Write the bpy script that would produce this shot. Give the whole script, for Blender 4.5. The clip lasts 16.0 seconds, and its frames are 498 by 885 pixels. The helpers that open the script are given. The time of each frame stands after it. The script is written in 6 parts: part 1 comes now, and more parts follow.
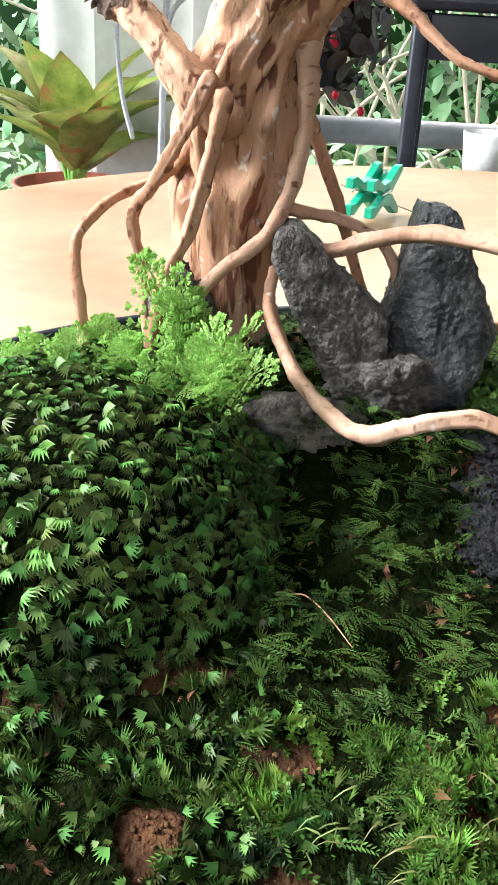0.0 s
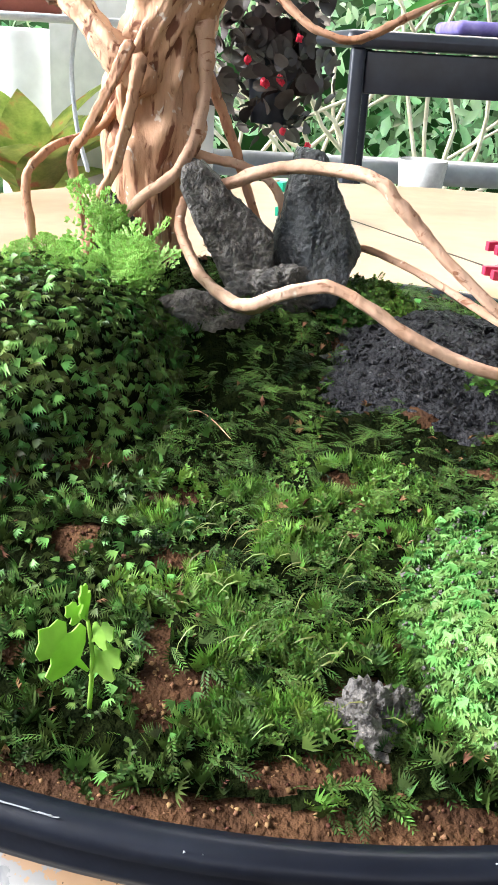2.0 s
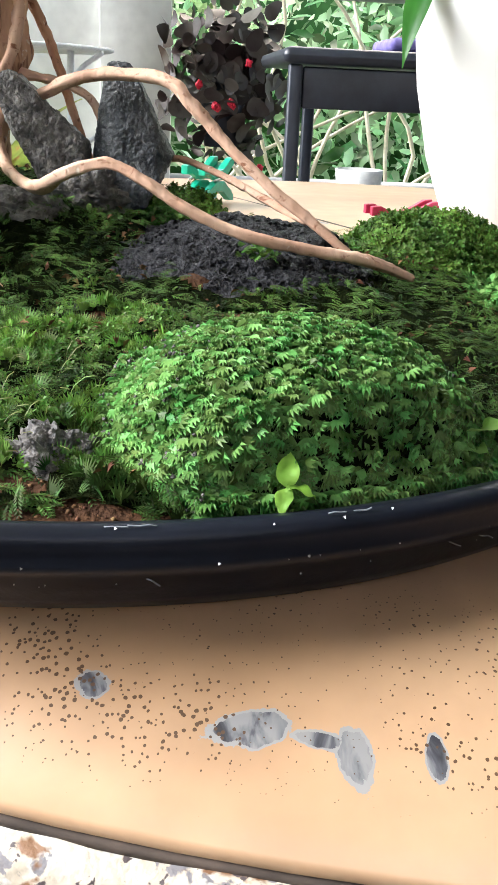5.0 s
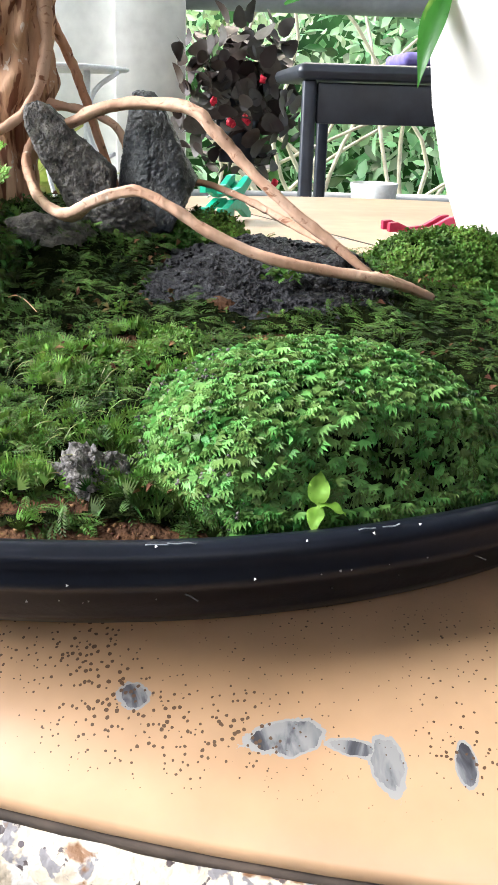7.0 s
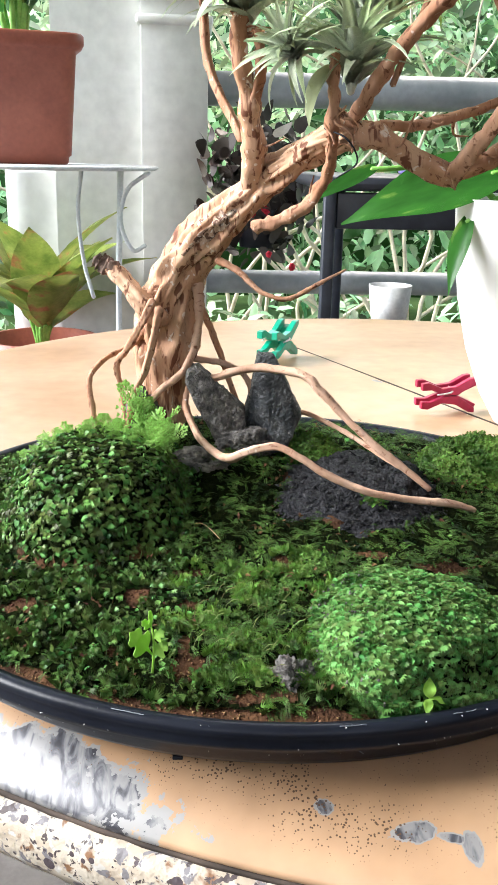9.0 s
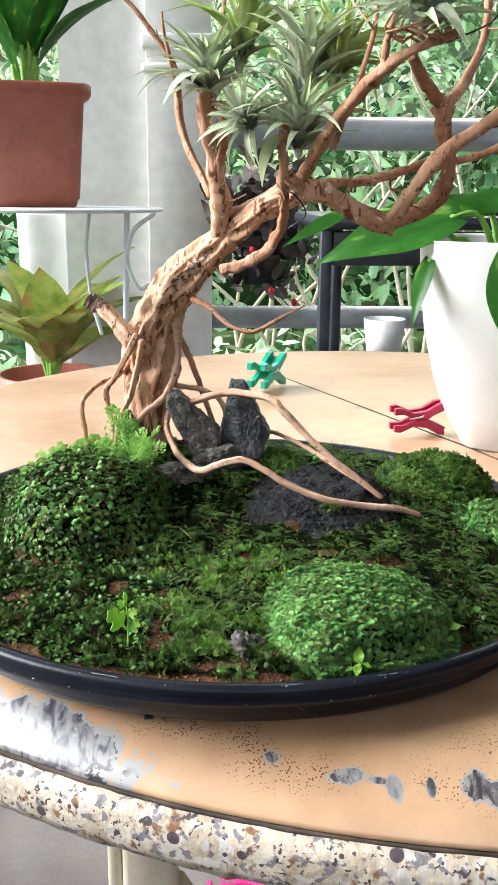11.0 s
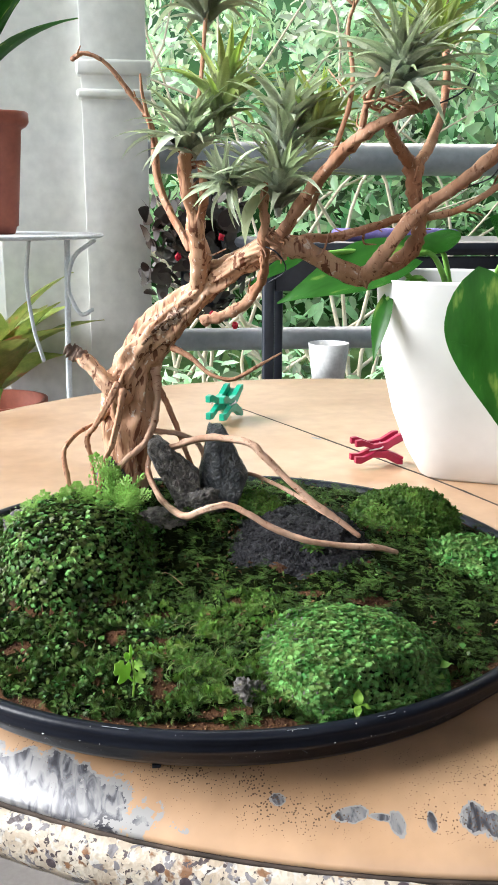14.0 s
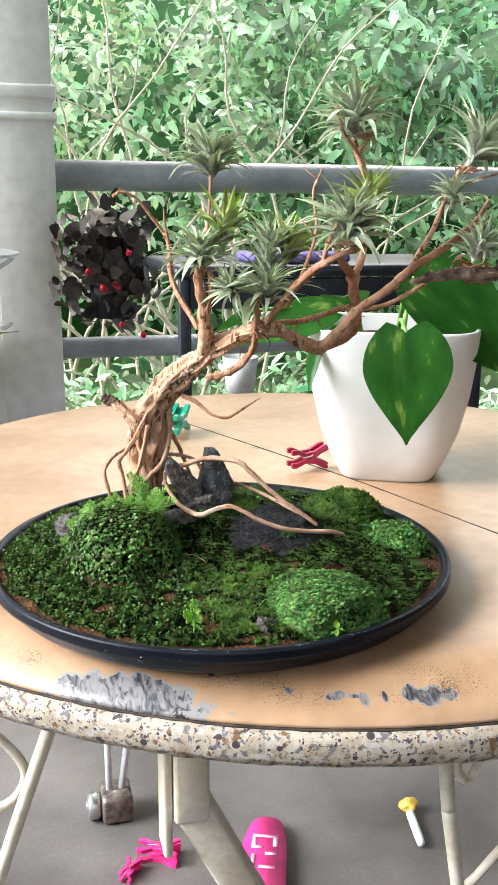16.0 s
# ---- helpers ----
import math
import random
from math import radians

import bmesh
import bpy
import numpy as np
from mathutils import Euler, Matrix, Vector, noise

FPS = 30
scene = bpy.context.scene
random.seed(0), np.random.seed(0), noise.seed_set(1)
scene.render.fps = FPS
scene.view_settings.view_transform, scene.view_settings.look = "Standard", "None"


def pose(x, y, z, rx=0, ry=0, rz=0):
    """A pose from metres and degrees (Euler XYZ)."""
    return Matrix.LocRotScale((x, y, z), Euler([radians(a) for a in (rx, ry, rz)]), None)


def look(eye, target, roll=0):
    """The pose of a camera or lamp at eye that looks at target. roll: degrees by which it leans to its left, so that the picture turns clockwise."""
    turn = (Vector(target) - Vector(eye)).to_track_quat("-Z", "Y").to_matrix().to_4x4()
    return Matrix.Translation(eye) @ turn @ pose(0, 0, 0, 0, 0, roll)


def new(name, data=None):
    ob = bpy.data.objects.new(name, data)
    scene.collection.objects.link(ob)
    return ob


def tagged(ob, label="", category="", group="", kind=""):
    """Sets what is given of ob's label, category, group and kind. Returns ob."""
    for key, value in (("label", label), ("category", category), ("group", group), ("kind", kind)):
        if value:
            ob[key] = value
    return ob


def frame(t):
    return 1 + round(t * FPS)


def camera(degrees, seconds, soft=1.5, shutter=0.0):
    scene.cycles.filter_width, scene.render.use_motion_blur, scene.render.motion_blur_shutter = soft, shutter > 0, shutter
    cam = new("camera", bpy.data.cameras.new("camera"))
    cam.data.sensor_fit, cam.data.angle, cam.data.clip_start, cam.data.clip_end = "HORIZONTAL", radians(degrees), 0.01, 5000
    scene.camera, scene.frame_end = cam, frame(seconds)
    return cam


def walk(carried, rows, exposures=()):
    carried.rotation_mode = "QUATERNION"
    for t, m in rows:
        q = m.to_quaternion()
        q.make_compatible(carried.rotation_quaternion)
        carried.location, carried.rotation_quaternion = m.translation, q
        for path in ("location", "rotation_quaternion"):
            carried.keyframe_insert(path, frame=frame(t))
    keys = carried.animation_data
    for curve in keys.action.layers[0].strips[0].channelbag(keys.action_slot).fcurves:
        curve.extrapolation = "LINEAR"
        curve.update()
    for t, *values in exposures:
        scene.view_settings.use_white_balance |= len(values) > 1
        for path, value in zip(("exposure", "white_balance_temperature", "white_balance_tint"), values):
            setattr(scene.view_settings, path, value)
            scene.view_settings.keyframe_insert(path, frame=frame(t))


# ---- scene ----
cam = camera(30.3, 16.0)
METRES, EYE, TILT, LEAN, TURN = 0.85, 0.132, -26.0, -3.0, 0.0
ROWS = [
    (0.0, 0.0, 0.0, 0.0, 0.0, 0.0, -0.0),
    (0.5, 0.001, -0.016, -0.0148, -0.89, 1.22, 0.11),
    (1.0, 0.0119, -0.0305, -0.0282, -2.04, 1.84, 0.44),
    (1.5, 0.0162, -0.0493, -0.033, -2.38, 1.86, 0.73),
    (2.0, 0.0147, -0.0648, -0.0515, -2.36, 2.53, 0.99),
    (2.5, 0.0153, -0.081, -0.0598, -2.29, 2.98, 1.12),
    (3.0, 0.0243, -0.0881, -0.0797, -2.45, 3.39, 1.27),
    (3.5, 0.0492, -0.1037, -0.093, -2.88, 3.81, 1.75),
    (4.0, 0.0693, -0.1003, -0.1034, -3.64, 4.06, 1.78),
    (6.5, 0.0737, -0.0738, -0.1057, -2.72, 5.49, 2.73),
    (7.0, 0.0693, -0.0963, -0.1085, -2.38, 5.54, 2.74),
    (7.5, 0.0609, -0.1432, -0.0845, -1.97, 5.91, 2.75),
    (8.0, 0.0475, -0.1944, -0.069, -1.93, 6.6, 2.65),
    (8.5, 0.0163, -0.2244, -0.0575, -2.18, 7.58, 2.93),
    (11.0, 0.0374, -0.311, -0.0818, -1.22, 10.73, 3.42),
    (11.5, 0.0693, -0.29, -0.0852, -0.71, 10.99, 3.16),
    (12.0, 0.1019, -0.258, -0.0822, 1.04, 11.39, 2.86),
    (12.5, 0.1081, -0.2562, -0.0743, 2.54, 11.91, 2.57),
    (13.0, 0.0986, -0.2452, -0.0665, 2.91, 12.46, 2.57),
    (13.5, 0.0586, -0.2687, -0.0598, 0.83, 12.17, 3.91),
    (14.0, 0.0102, -0.329, -0.0665, -4.9, 11.48, 5.57),
    (14.5, -0.0313, -0.3943, -0.07, -8.23, 11.36, 6.89),
    (15.0, -0.0451, -0.4557, -0.0749, -10.02, 11.06, 7.98),
    (15.5, -0.0704, -0.5055, -0.0816, -10.97, 10.85, 8.29),
    (16.0, -0.1029, -0.5505, -0.0807, -11.8, 10.24, 8.44),
]
walk(cam, [(t, pose(0, 0, EYE, TILT, LEAN, TURN) @ pose(METRES * x, METRES * y, METRES * z, 90 + pitch, roll, yaw)) for t, x, y, z, yaw, pitch, roll in ROWS],
     exposures=[(0.0, 2.6), (2.0, 2.83), (3.0, 2.82), (4.0, 2.5), (6.5, 2.85), (7.5, 2.55), (8.5, 2.5), (11.0, 2.38), (12.5, 2.28), (16.0, 2.24)])

# ---- world and light ----
SUN_EL, SUN_AZ = 55.0, 200.0
world = bpy.data.worlds.new("world")
scene.world = world
world.use_nodes = True
wn = world.node_tree
sky = wn.nodes.new("ShaderNodeTexSky")
sky.sky_type, sky.sun_disc = "NISHITA", False
sky.sun_elevation, sky.sun_rotation = radians(SUN_EL), radians(20)
sky.air_density, sky.dust_density = 1.0, 4.0
wn.nodes["Background"].inputs["Strength"].default_value = 0.13
wn.links.new(sky.outputs[0], wn.nodes["Background"].inputs["Color"])
sun = new("sun", bpy.data.lights.new("sun", "SUN"))
sun.data.energy, sun.data.angle, sun.data.color = 2.4, radians(36), (0.98, 0.98, 1.0)
sun.matrix_world = look((-4.2, 0.1, 2.6), (0, 0, 0))


# ---- materials ----
def rgba(c):
    return (c[0], c[1], c[2], 1.0)


def material(name, c1, c2, scale=40.0, rough=0.6, bump=0.3, bscale=None, metal=0.0, c3=None, vary=0.0, per="island",
             glow=0.0, spec=0.4, stretch=(1, 1, 1), depth=0.001, coat=0.0, detail=6.0, mid=0.5):
    """Two or three noise-mixed colours, a finer grain, bump, and brightness that varies from piece to piece. glow: share of light let through (leaves)."""
    m = bpy.data.materials.new(name)
    m.use_nodes = True
    nt = m.node_tree
    N, L = nt.nodes.new, nt.links.new
    p = nt.nodes["Principled BSDF"]
    co = N("ShaderNodeTexCoord")
    mp = N("ShaderNodeMapping")
    mp.inputs["Scale"].default_value = stretch
    L(co.outputs["Object"], mp.inputs["Vector"])
    n1 = N("ShaderNodeTexNoise")
    n1.inputs["Scale"].default_value, n1.inputs["Detail"].default_value = scale, detail
    L(mp.outputs[0], n1.inputs["Vector"])
    ramp = N("ShaderNodeValToRGB")
    el = ramp.color_ramp.elements
    el[0].position, el[0].color = max(0.0, mid - 0.17), rgba(c1)
    el[1].position, el[1].color = min(1.0, mid + 0.17), rgba(c2)
    if c3:
        e = el.new(min(0.99, mid + 0.27))
        e.color = rgba(c3)
    L(n1.outputs["Fac"], ramp.inputs["Fac"])
    n2 = N("ShaderNodeTexNoise")
    n2.inputs["Scale"].default_value, n2.inputs["Detail"].default_value = (bscale or scale * 6), 5.0
    L(mp.outputs[0], n2.inputs["Vector"])
    hsv = N("ShaderNodeHueSaturation")
    L(ramp.outputs["Color"], hsv.inputs["Color"])
    val = N("ShaderNodeMath")
    val.operation, val.inputs[1].default_value, val.inputs[2].default_value = "MULTIPLY_ADD", 0.5, 0.75
    L(n2.outputs["Fac"], val.inputs[0])
    last = val.outputs[0]
    if vary:
        src = N("ShaderNodeNewGeometry").outputs["Random Per Island"] if per == "island" else N("ShaderNodeObjectInfo").outputs["Random"]
        v2 = N("ShaderNodeMath")
        v2.operation, v2.inputs[1].default_value, v2.inputs[2].default_value = "MULTIPLY_ADD", vary, 1 - vary / 2
        L(src, v2.inputs[0])
        v3 = N("ShaderNodeMath")
        v3.operation = "MULTIPLY"
        L(last, v3.inputs[0])
        L(v2.outputs[0], v3.inputs[1])
        last = v3.outputs[0]
        h2 = N("ShaderNodeMath")
        h2.operation, h2.inputs[1].default_value, h2.inputs[2].default_value = "MULTIPLY_ADD", vary * 0.06, 0.5 - vary * 0.03
        L(src, h2.inputs[0])
        L(h2.outputs[0], hsv.inputs["Hue"])
    L(last, hsv.inputs["Value"])
    L(hsv.outputs["Color"], p.inputs["Base Color"])
    p.inputs["Roughness"].default_value, p.inputs["Metallic"].default_value = rough, metal
    p.inputs["Specular IOR Level"].default_value, p.inputs["Coat Weight"].default_value = spec, coat
    p.inputs["Coat Roughness"].default_value = 0.25
    if bump:
        b = N("ShaderNodeBump")
        b.inputs["Strength"].default_value, b.inputs["Distance"].default_value = bump, depth
        L(n2.outputs["Fac"], b.inputs["Height"])
        L(b.outputs[0], p.inputs["Normal"])
    if glow:
        tr = N("ShaderNodeBsdfTranslucent")
        L(hsv.outputs["Color"], tr.inputs["Color"])
        mx = N("ShaderNodeMixShader")
        mx.inputs[0].default_value = glow
        L(p.outputs[0], mx.inputs[1])
        L(tr.outputs[0], mx.inputs[2])
        L(mx.outputs[0], nt.nodes["Material Output"].inputs["Surface"])
    return m


def chipped(name, base, chips, chip_material_colours, centre=(0, 0), dots=None, **kw):
    """A painted material whose paint has flaked off in ragged ellipses (x, y, rx, ry, turn) and carries small dark dots along a ring."""
    m = material(name, *base, **kw)
    nt = m.node_tree
    N, L = nt.nodes.new, nt.links.new
    p = nt.nodes["Principled BSDF"]
    colour = p.inputs["Base Color"].links[0].from_socket
    geo = N("ShaderNodeTexCoord").outputs["Object"]
    ragged = N("ShaderNodeTexNoise")
    ragged.inputs["Scale"].default_value, ragged.inputs["Detail"].default_value, ragged.inputs["Roughness"].default_value = 125, 6, 0.60
    L(geo, ragged.inputs["Vector"])
    inner = N("ShaderNodeTexNoise")
    inner.inputs["Scale"].default_value, inner.inputs["Detail"].default_value, inner.inputs["Distortion"].default_value = 130, 9, 1.4
    streak = N("ShaderNodeMapping")
    streak.inputs["Rotation"].default_value, streak.inputs["Scale"].default_value = (0, 0, radians(-8)), (1.5, 0.4, 1)
    L(geo, streak.inputs["Vector"])
    L(streak.outputs[0], inner.inputs["Vector"])
    near = None
    for x, y, rx, ry, turn in chips:
        mp = N("ShaderNodeMapping")
        mp.vector_type = "TEXTURE"
        mp.inputs["Location"].default_value = (x, y, 0)
        mp.inputs["Rotation"].default_value = (0, 0, radians(turn))
        mp.inputs["Scale"].default_value = (rx, ry, 1000)
        L(geo, mp.inputs["Vector"])
        ln = N("ShaderNodeVectorMath")
        ln.operation = "LENGTH"
        L(mp.outputs[0], ln.inputs[0])
        ad = N("ShaderNodeMath")
        ad.operation, ad.inputs[1].default_value = "MULTIPLY_ADD", 1.7
        L(ragged.outputs["Fac"], ad.inputs[0])
        L(ln.outputs["Value"], ad.inputs[2])
        if near is None:
            near = ad.outputs[0]
        else:
            mm = N("ShaderNodeMath")
            mm.operation = "MINIMUM"
            L(near, mm.inputs[0])
            L(ad.outputs[0], mm.inputs[1])
            near = mm.outputs[0]
    ramp = N("ShaderNodeValToRGB")
    el = ramp.color_ramp.elements
    el[0].position, el[0].color = 0.36, rgba(chip_material_colours[0])
    el[1].position, el[1].color = 0.60, rgba(chip_material_colours[1])
    for pos, c in ((0.44, (0.07, 0.07, 0.08)), (0.50, (0.145, 0.145, 0.15))):
        el.new(pos).color = rgba(c)
    L(inner.outputs["Fac"], ramp.inputs["Fac"])
    for limit, source in ((1.72, None), (1.55, ramp.outputs["Color"])):
        lt = N("ShaderNodeMath")
        lt.operation, lt.inputs[1].default_value = "LESS_THAN", limit
        L(near, lt.inputs[0])
        mix = N("ShaderNodeMix")
        mix.data_type = "RGBA"
        mix.inputs[7].default_value = (0.25, 0.245, 0.235, 1)
        L(lt.outputs[0], mix.inputs[0])
        L(colour, mix.inputs[6])
        if source:
            L(source, mix.inputs[7])
        colour = mix.outputs[2]
    out = mix.outputs[2]
    if dots:
        vo = N("ShaderNodeTexVoronoi")
        vo.inputs["Scale"].default_value = dots[0]
        warp = N("ShaderNodeTexNoise")
        warp.inputs["Scale"].default_value, warp.inputs["Detail"].default_value = 900, 2
        L(geo, warp.inputs["Vector"])
        shove = N("ShaderNodeVectorMath")
        shove.operation = "MULTIPLY_ADD"
        shove.inputs[1].default_value = (0.0005, 0.0005, 0)
        L(warp.outputs["Color"], shove.inputs[0])
        L(geo, shove.inputs[2])
        L(shove.outputs[0], vo.inputs["Vector"])
        size = N("ShaderNodeTexNoise")
        size.inputs["Scale"].default_value, size.inputs["Detail"].default_value = 25, 3
        L(geo, size.inputs["Vector"])
        th = N("ShaderNodeMath")
        th.operation, th.inputs[1].default_value, th.inputs[2].default_value = "MULTIPLY_ADD", 1.7, -0.59
        L(size.outputs["Fac"], th.inputs[0])
        # only along a ring round the table's middle
        mp = N("ShaderNodeMapping")
        mp.inputs["Location"].default_value = (-centre[0], -centre[1], 0)
        mp.inputs["Scale"].default_value = (1, 1, 0)
        L(geo, mp.inputs["Vector"])
        ln = N("ShaderNodeVectorMath")
        ln.operation = "LENGTH"
        L(mp.outputs[0], ln.inputs[0])
        ring = N("ShaderNodeMapRange")
        for k, v in enumerate((dots[1], dots[2], 0.0, 1.0)):
            ring.inputs[k + 1].default_value = v
        L(ln.outputs["Value"], ring.inputs[0])
        fade = N("ShaderNodeMapRange")
        for k, v in enumerate((dots[2] + 0.004, dots[2] + 0.016, 1.0, 0.0)):
            fade.inputs[k + 1].default_value = v
        L(ln.outputs["Value"], fade.inputs[0])
        both = N("ShaderNodeMath")
        both.operation = "MULTIPLY"
        L(ring.outputs[0], both.inputs[0])
        L(fade.outputs[0], both.inputs[1])
        mul = N("ShaderNodeMath")
        mul.operation = "MULTIPLY"
        L(th.outputs[0], mul.inputs[0])
        L(both.outputs[0], mul.inputs[1])
        lt = N("ShaderNodeMath")
        lt.operation = "LESS_THAN"
        L(vo.outputs["Distance"], lt.inputs[0])
        L(mul.outputs[0], lt.inputs[1])
        mx2 = N("ShaderNodeMix")
        mx2.data_type = "RGBA"
        mx2.inputs[7].default_value = (0.08, 0.042, 0.020, 1)
        L(lt.outputs[0], mx2.inputs[0])
        L(out, mx2.inputs[6])
        out = mx2.outputs[2]
    L(out, p.inputs["Base Color"])
    return m


TABLE = (0.19, 0.44)
M_table = chipped("table_paint", ((0.34, 0.200, 0.105), (0.47, 0.310, 0.192)),
                  [(0.0515, 0.0215, 0.0040, 0.0028, -15), (0.078, 0.0115, 0.0080, 0.0032, -8), (0.0875, 0.0085, 0.0055, 0.0018, -15), (0.0935, 0.005, 0.0032, 0.0048, 20), (0.106, 0.0045, 0.002, 0.004, 0), (0.121, 0.003, 0.0070, 0.0058, -10),
                   (0.133, -0.001, 0.0105, 0.0072, -10), (0.145, -0.002, 0.0055, 0.004, -5), (-0.043, 0.052, 0.061, 0.0145, -30), (0.166, 0.540, 0.008, 0.003, -60)],
                  ((0.028, 0.028, 0.034), (0.215, 0.21, 0.205)), centre=TABLE, dots=(820, 0.392, 0.440),
                  scale=7, rough=0.36, bump=0.08, bscale=60, c3=(0.54, 0.395, 0.26), coat=0.45)
M_rust = material("grimy_steel", (0.06, 0.045, 0.035), (0.26, 0.22, 0.19), scale=60, rough=0.5, bump=0.4, metal=0.5, c3=(0.45, 0.43, 0.40))
M_white_leg = material("cream_leg_paint", (0.50, 0.44, 0.33), (0.64, 0.60, 0.52), scale=30, rough=0.5, bump=0.2, c3=(0.46, 0.30, 0.15))
M_tray = material("black_plastic", (0.004, 0.005, 0.009), (0.009, 0.011, 0.017), scale=30, rough=0.36, bump=0.12, bscale=300, c3=(0.016, 0.018, 0.026), spec=0.18)
M_soil = material("soil", (0.028, 0.013, 0.007), (0.095, 0.046, 0.022), scale=120, rough=0.9, bump=1.0, bscale=500, c3=(0.19, 0.105, 0.052), depth=0.002, spec=0.1)
def driftwood(name, pale, warm, dark, crumb, scale=1.0, along=0.30, rare=0.0):
    """Peeled wood: warm pale fibres along the limb, sharp-edged dark patches and whitish crumbs of old bark."""
    m = material(name, warm, pale, scale=55 * scale, rough=0.75, bump=0.6, bscale=420, stretch=(1, 1, 0.35), depth=0.0009)
    nt = m.node_tree
    N, L = nt.nodes.new, nt.links.new
    p = nt.nodes["Principled BSDF"]
    out = p.inputs["Base Color"].links[0].from_socket
    co = N("ShaderNodeTexCoord").outputs["Object"]
    for colour, sc, stretch, lo, hi, seed in ((crumb, 300 * scale, (1, 1, 0.8), 0.63, 0.68, 7.0), (dark, 190 * scale, (1, 1, along), 0.595, 0.64, 0.0), (dark, 420 * scale, (1, 1, along * 0.4), 0.56, 0.68, 3.0)):
        mp = N("ShaderNodeMapping")
        mp.inputs["Scale"].default_value, mp.inputs["Location"].default_value = stretch, (seed, seed, seed)
        L(co, mp.inputs["Vector"])
        n = N("ShaderNodeTexNoise")
        n.inputs["Scale"].default_value, n.inputs["Detail"].default_value, n.inputs["Distortion"].default_value = sc, 2.5, 0.6
        L(mp.outputs[0], n.inputs["Vector"])
        r = N("ShaderNodeMapRange")
        r.inputs[1].default_value, r.inputs[2].default_value = lo + rare, hi + rare * 1.5
        L(n.outputs["Fac"], r.inputs[0])
        mx = N("ShaderNodeMix")
        mx.data_type = "RGBA"
        mx.inputs[7].default_value = rgba(colour)
        L(r.outputs[0], mx.inputs[0])
        L(out, mx.inputs[6])
        out = mx.outputs[2]
    L(out, p.inputs["Base Color"])
    return m


M_wood = driftwood("driftwood", (0.60, 0.385, 0.25), (0.38, 0.185, 0.095), (0.15, 0.052, 0.024), (0.66, 0.55, 0.45))


def pitted_rim(name):
    """Cream paint with grey flakes, rusty edges and round dark pits."""
    m = material(name, (0.32, 0.26, 0.19), (0.46, 0.41, 0.33), scale=70, rough=0.6, bump=0.7, bscale=300, depth=0.001)
    nt = m.node_tree
    N, L = nt.nodes.new, nt.links.new
    p = nt.nodes["Principled BSDF"]
    out = p.inputs["Base Color"].links[0].from_socket
    co = N("ShaderNodeTexCoord").outputs["Object"]

    def lay(colour, fac):
        mx = N("ShaderNodeMix")
        mx.data_type = "RGBA"
        mx.inputs[7].default_value = rgba(colour)
        L(fac, mx.inputs[0])
        L(out, mx.inputs[6])
        return mx.outputs[2]

    for colour, sc, lo, hi, seed in (((0.42, 0.40, 0.36), 190, 0.55, 0.60, 1.0), ((0.15, 0.14, 0.145), 210, 0.57, 0.60, 5.0), ((0.17, 0.085, 0.04), 150, 0.60, 0.66, 9.0), ((0.05, 0.036, 0.036), 330, 0.61, 0.64, 2.0)):
        n = N("ShaderNodeTexNoise")
        n.inputs["Scale"].default_value, n.inputs["Detail"].default_value, n.inputs["Distortion"].default_value = sc, 4, 0.4
        mp = N("ShaderNodeMapping")
        mp.inputs["Location"].default_value = (seed, seed, seed)
        L(co, mp.inputs["Vector"])
        L(mp.outputs[0], n.inputs["Vector"])
        r = N("ShaderNodeMapRange")
        r.inputs[1].default_value, r.inputs[2].default_value = lo, hi
        L(n.outputs["Fac"], r.inputs[0])
        out = lay(colour, r.outputs[0])
    for sc, size in ((120, 0.30), (230, 0.26)):
        vo = N("ShaderNodeTexVoronoi")
        vo.inputs["Scale"].default_value = sc
        L(co, vo.inputs["Vector"])
        sep = N("ShaderNodeSeparateColor")
        L(vo.outputs["Color"], sep.inputs[0])
        big = N("ShaderNodeMath")
        big.operation, big.inputs[1].default_value, big.inputs[2].default_value = "MULTIPLY_ADD", size * 1.6, -size * 0.6
        L(sep.outputs[0], big.inputs[0])
        lt = N("ShaderNodeMath")
        lt.operation = "LESS_THAN"
        L(vo.outputs["Distance"], lt.inputs[0])
        L(big.outputs[0], lt.inputs[1])
        out = lay((0.055, 0.040, 0.045), lt.outputs[0])
    L(out, p.inputs["Base Color"])
    return m


M_rim = pitted_rim("flaking_rim")
M_twigwood = driftwood("driftwood_twig", (0.52, 0.30, 0.19), (0.29, 0.125, 0.06), (0.16, 0.062, 0.03), (0.58, 0.45, 0.36), 1.3, 0.9, 0.03)
M_root = driftwood("pale_root", (0.60, 0.40, 0.285), (0.38, 0.205, 0.125), (0.22, 0.09, 0.045), (0.70, 0.58, 0.47), 0.9, 2.6, 0.05)
M_bark2 = driftwood("crumbly_bark", (0.62, 0.50, 0.40), (0.36, 0.20, 0.12), (0.10, 0.045, 0.025), (0.74, 0.68, 0.60), 1.5, 0.9, -0.03)
M_bark = material("grey_bark", (0.07, 0.045, 0.035), (0.30, 0.20, 0.15), scale=130, rough=0.9, bump=0.8, bscale=500, depth=0.001)
M_stone = material("dark_stone", (0.035, 0.032, 0.030), (0.165, 0.150, 0.135), scale=300, rough=0.55, bump=1.0, bscale=900, c3=(0.38, 0.35, 0.31), depth=0.0018, detail=8)
M_stone3 = material("wet_stone", (0.020, 0.024, 0.028), (0.105, 0.110, 0.110), scale=110, rough=0.36, bump=0.9, bscale=700, c3=(0.26, 0.26, 0.24), depth=0.002, detail=9)
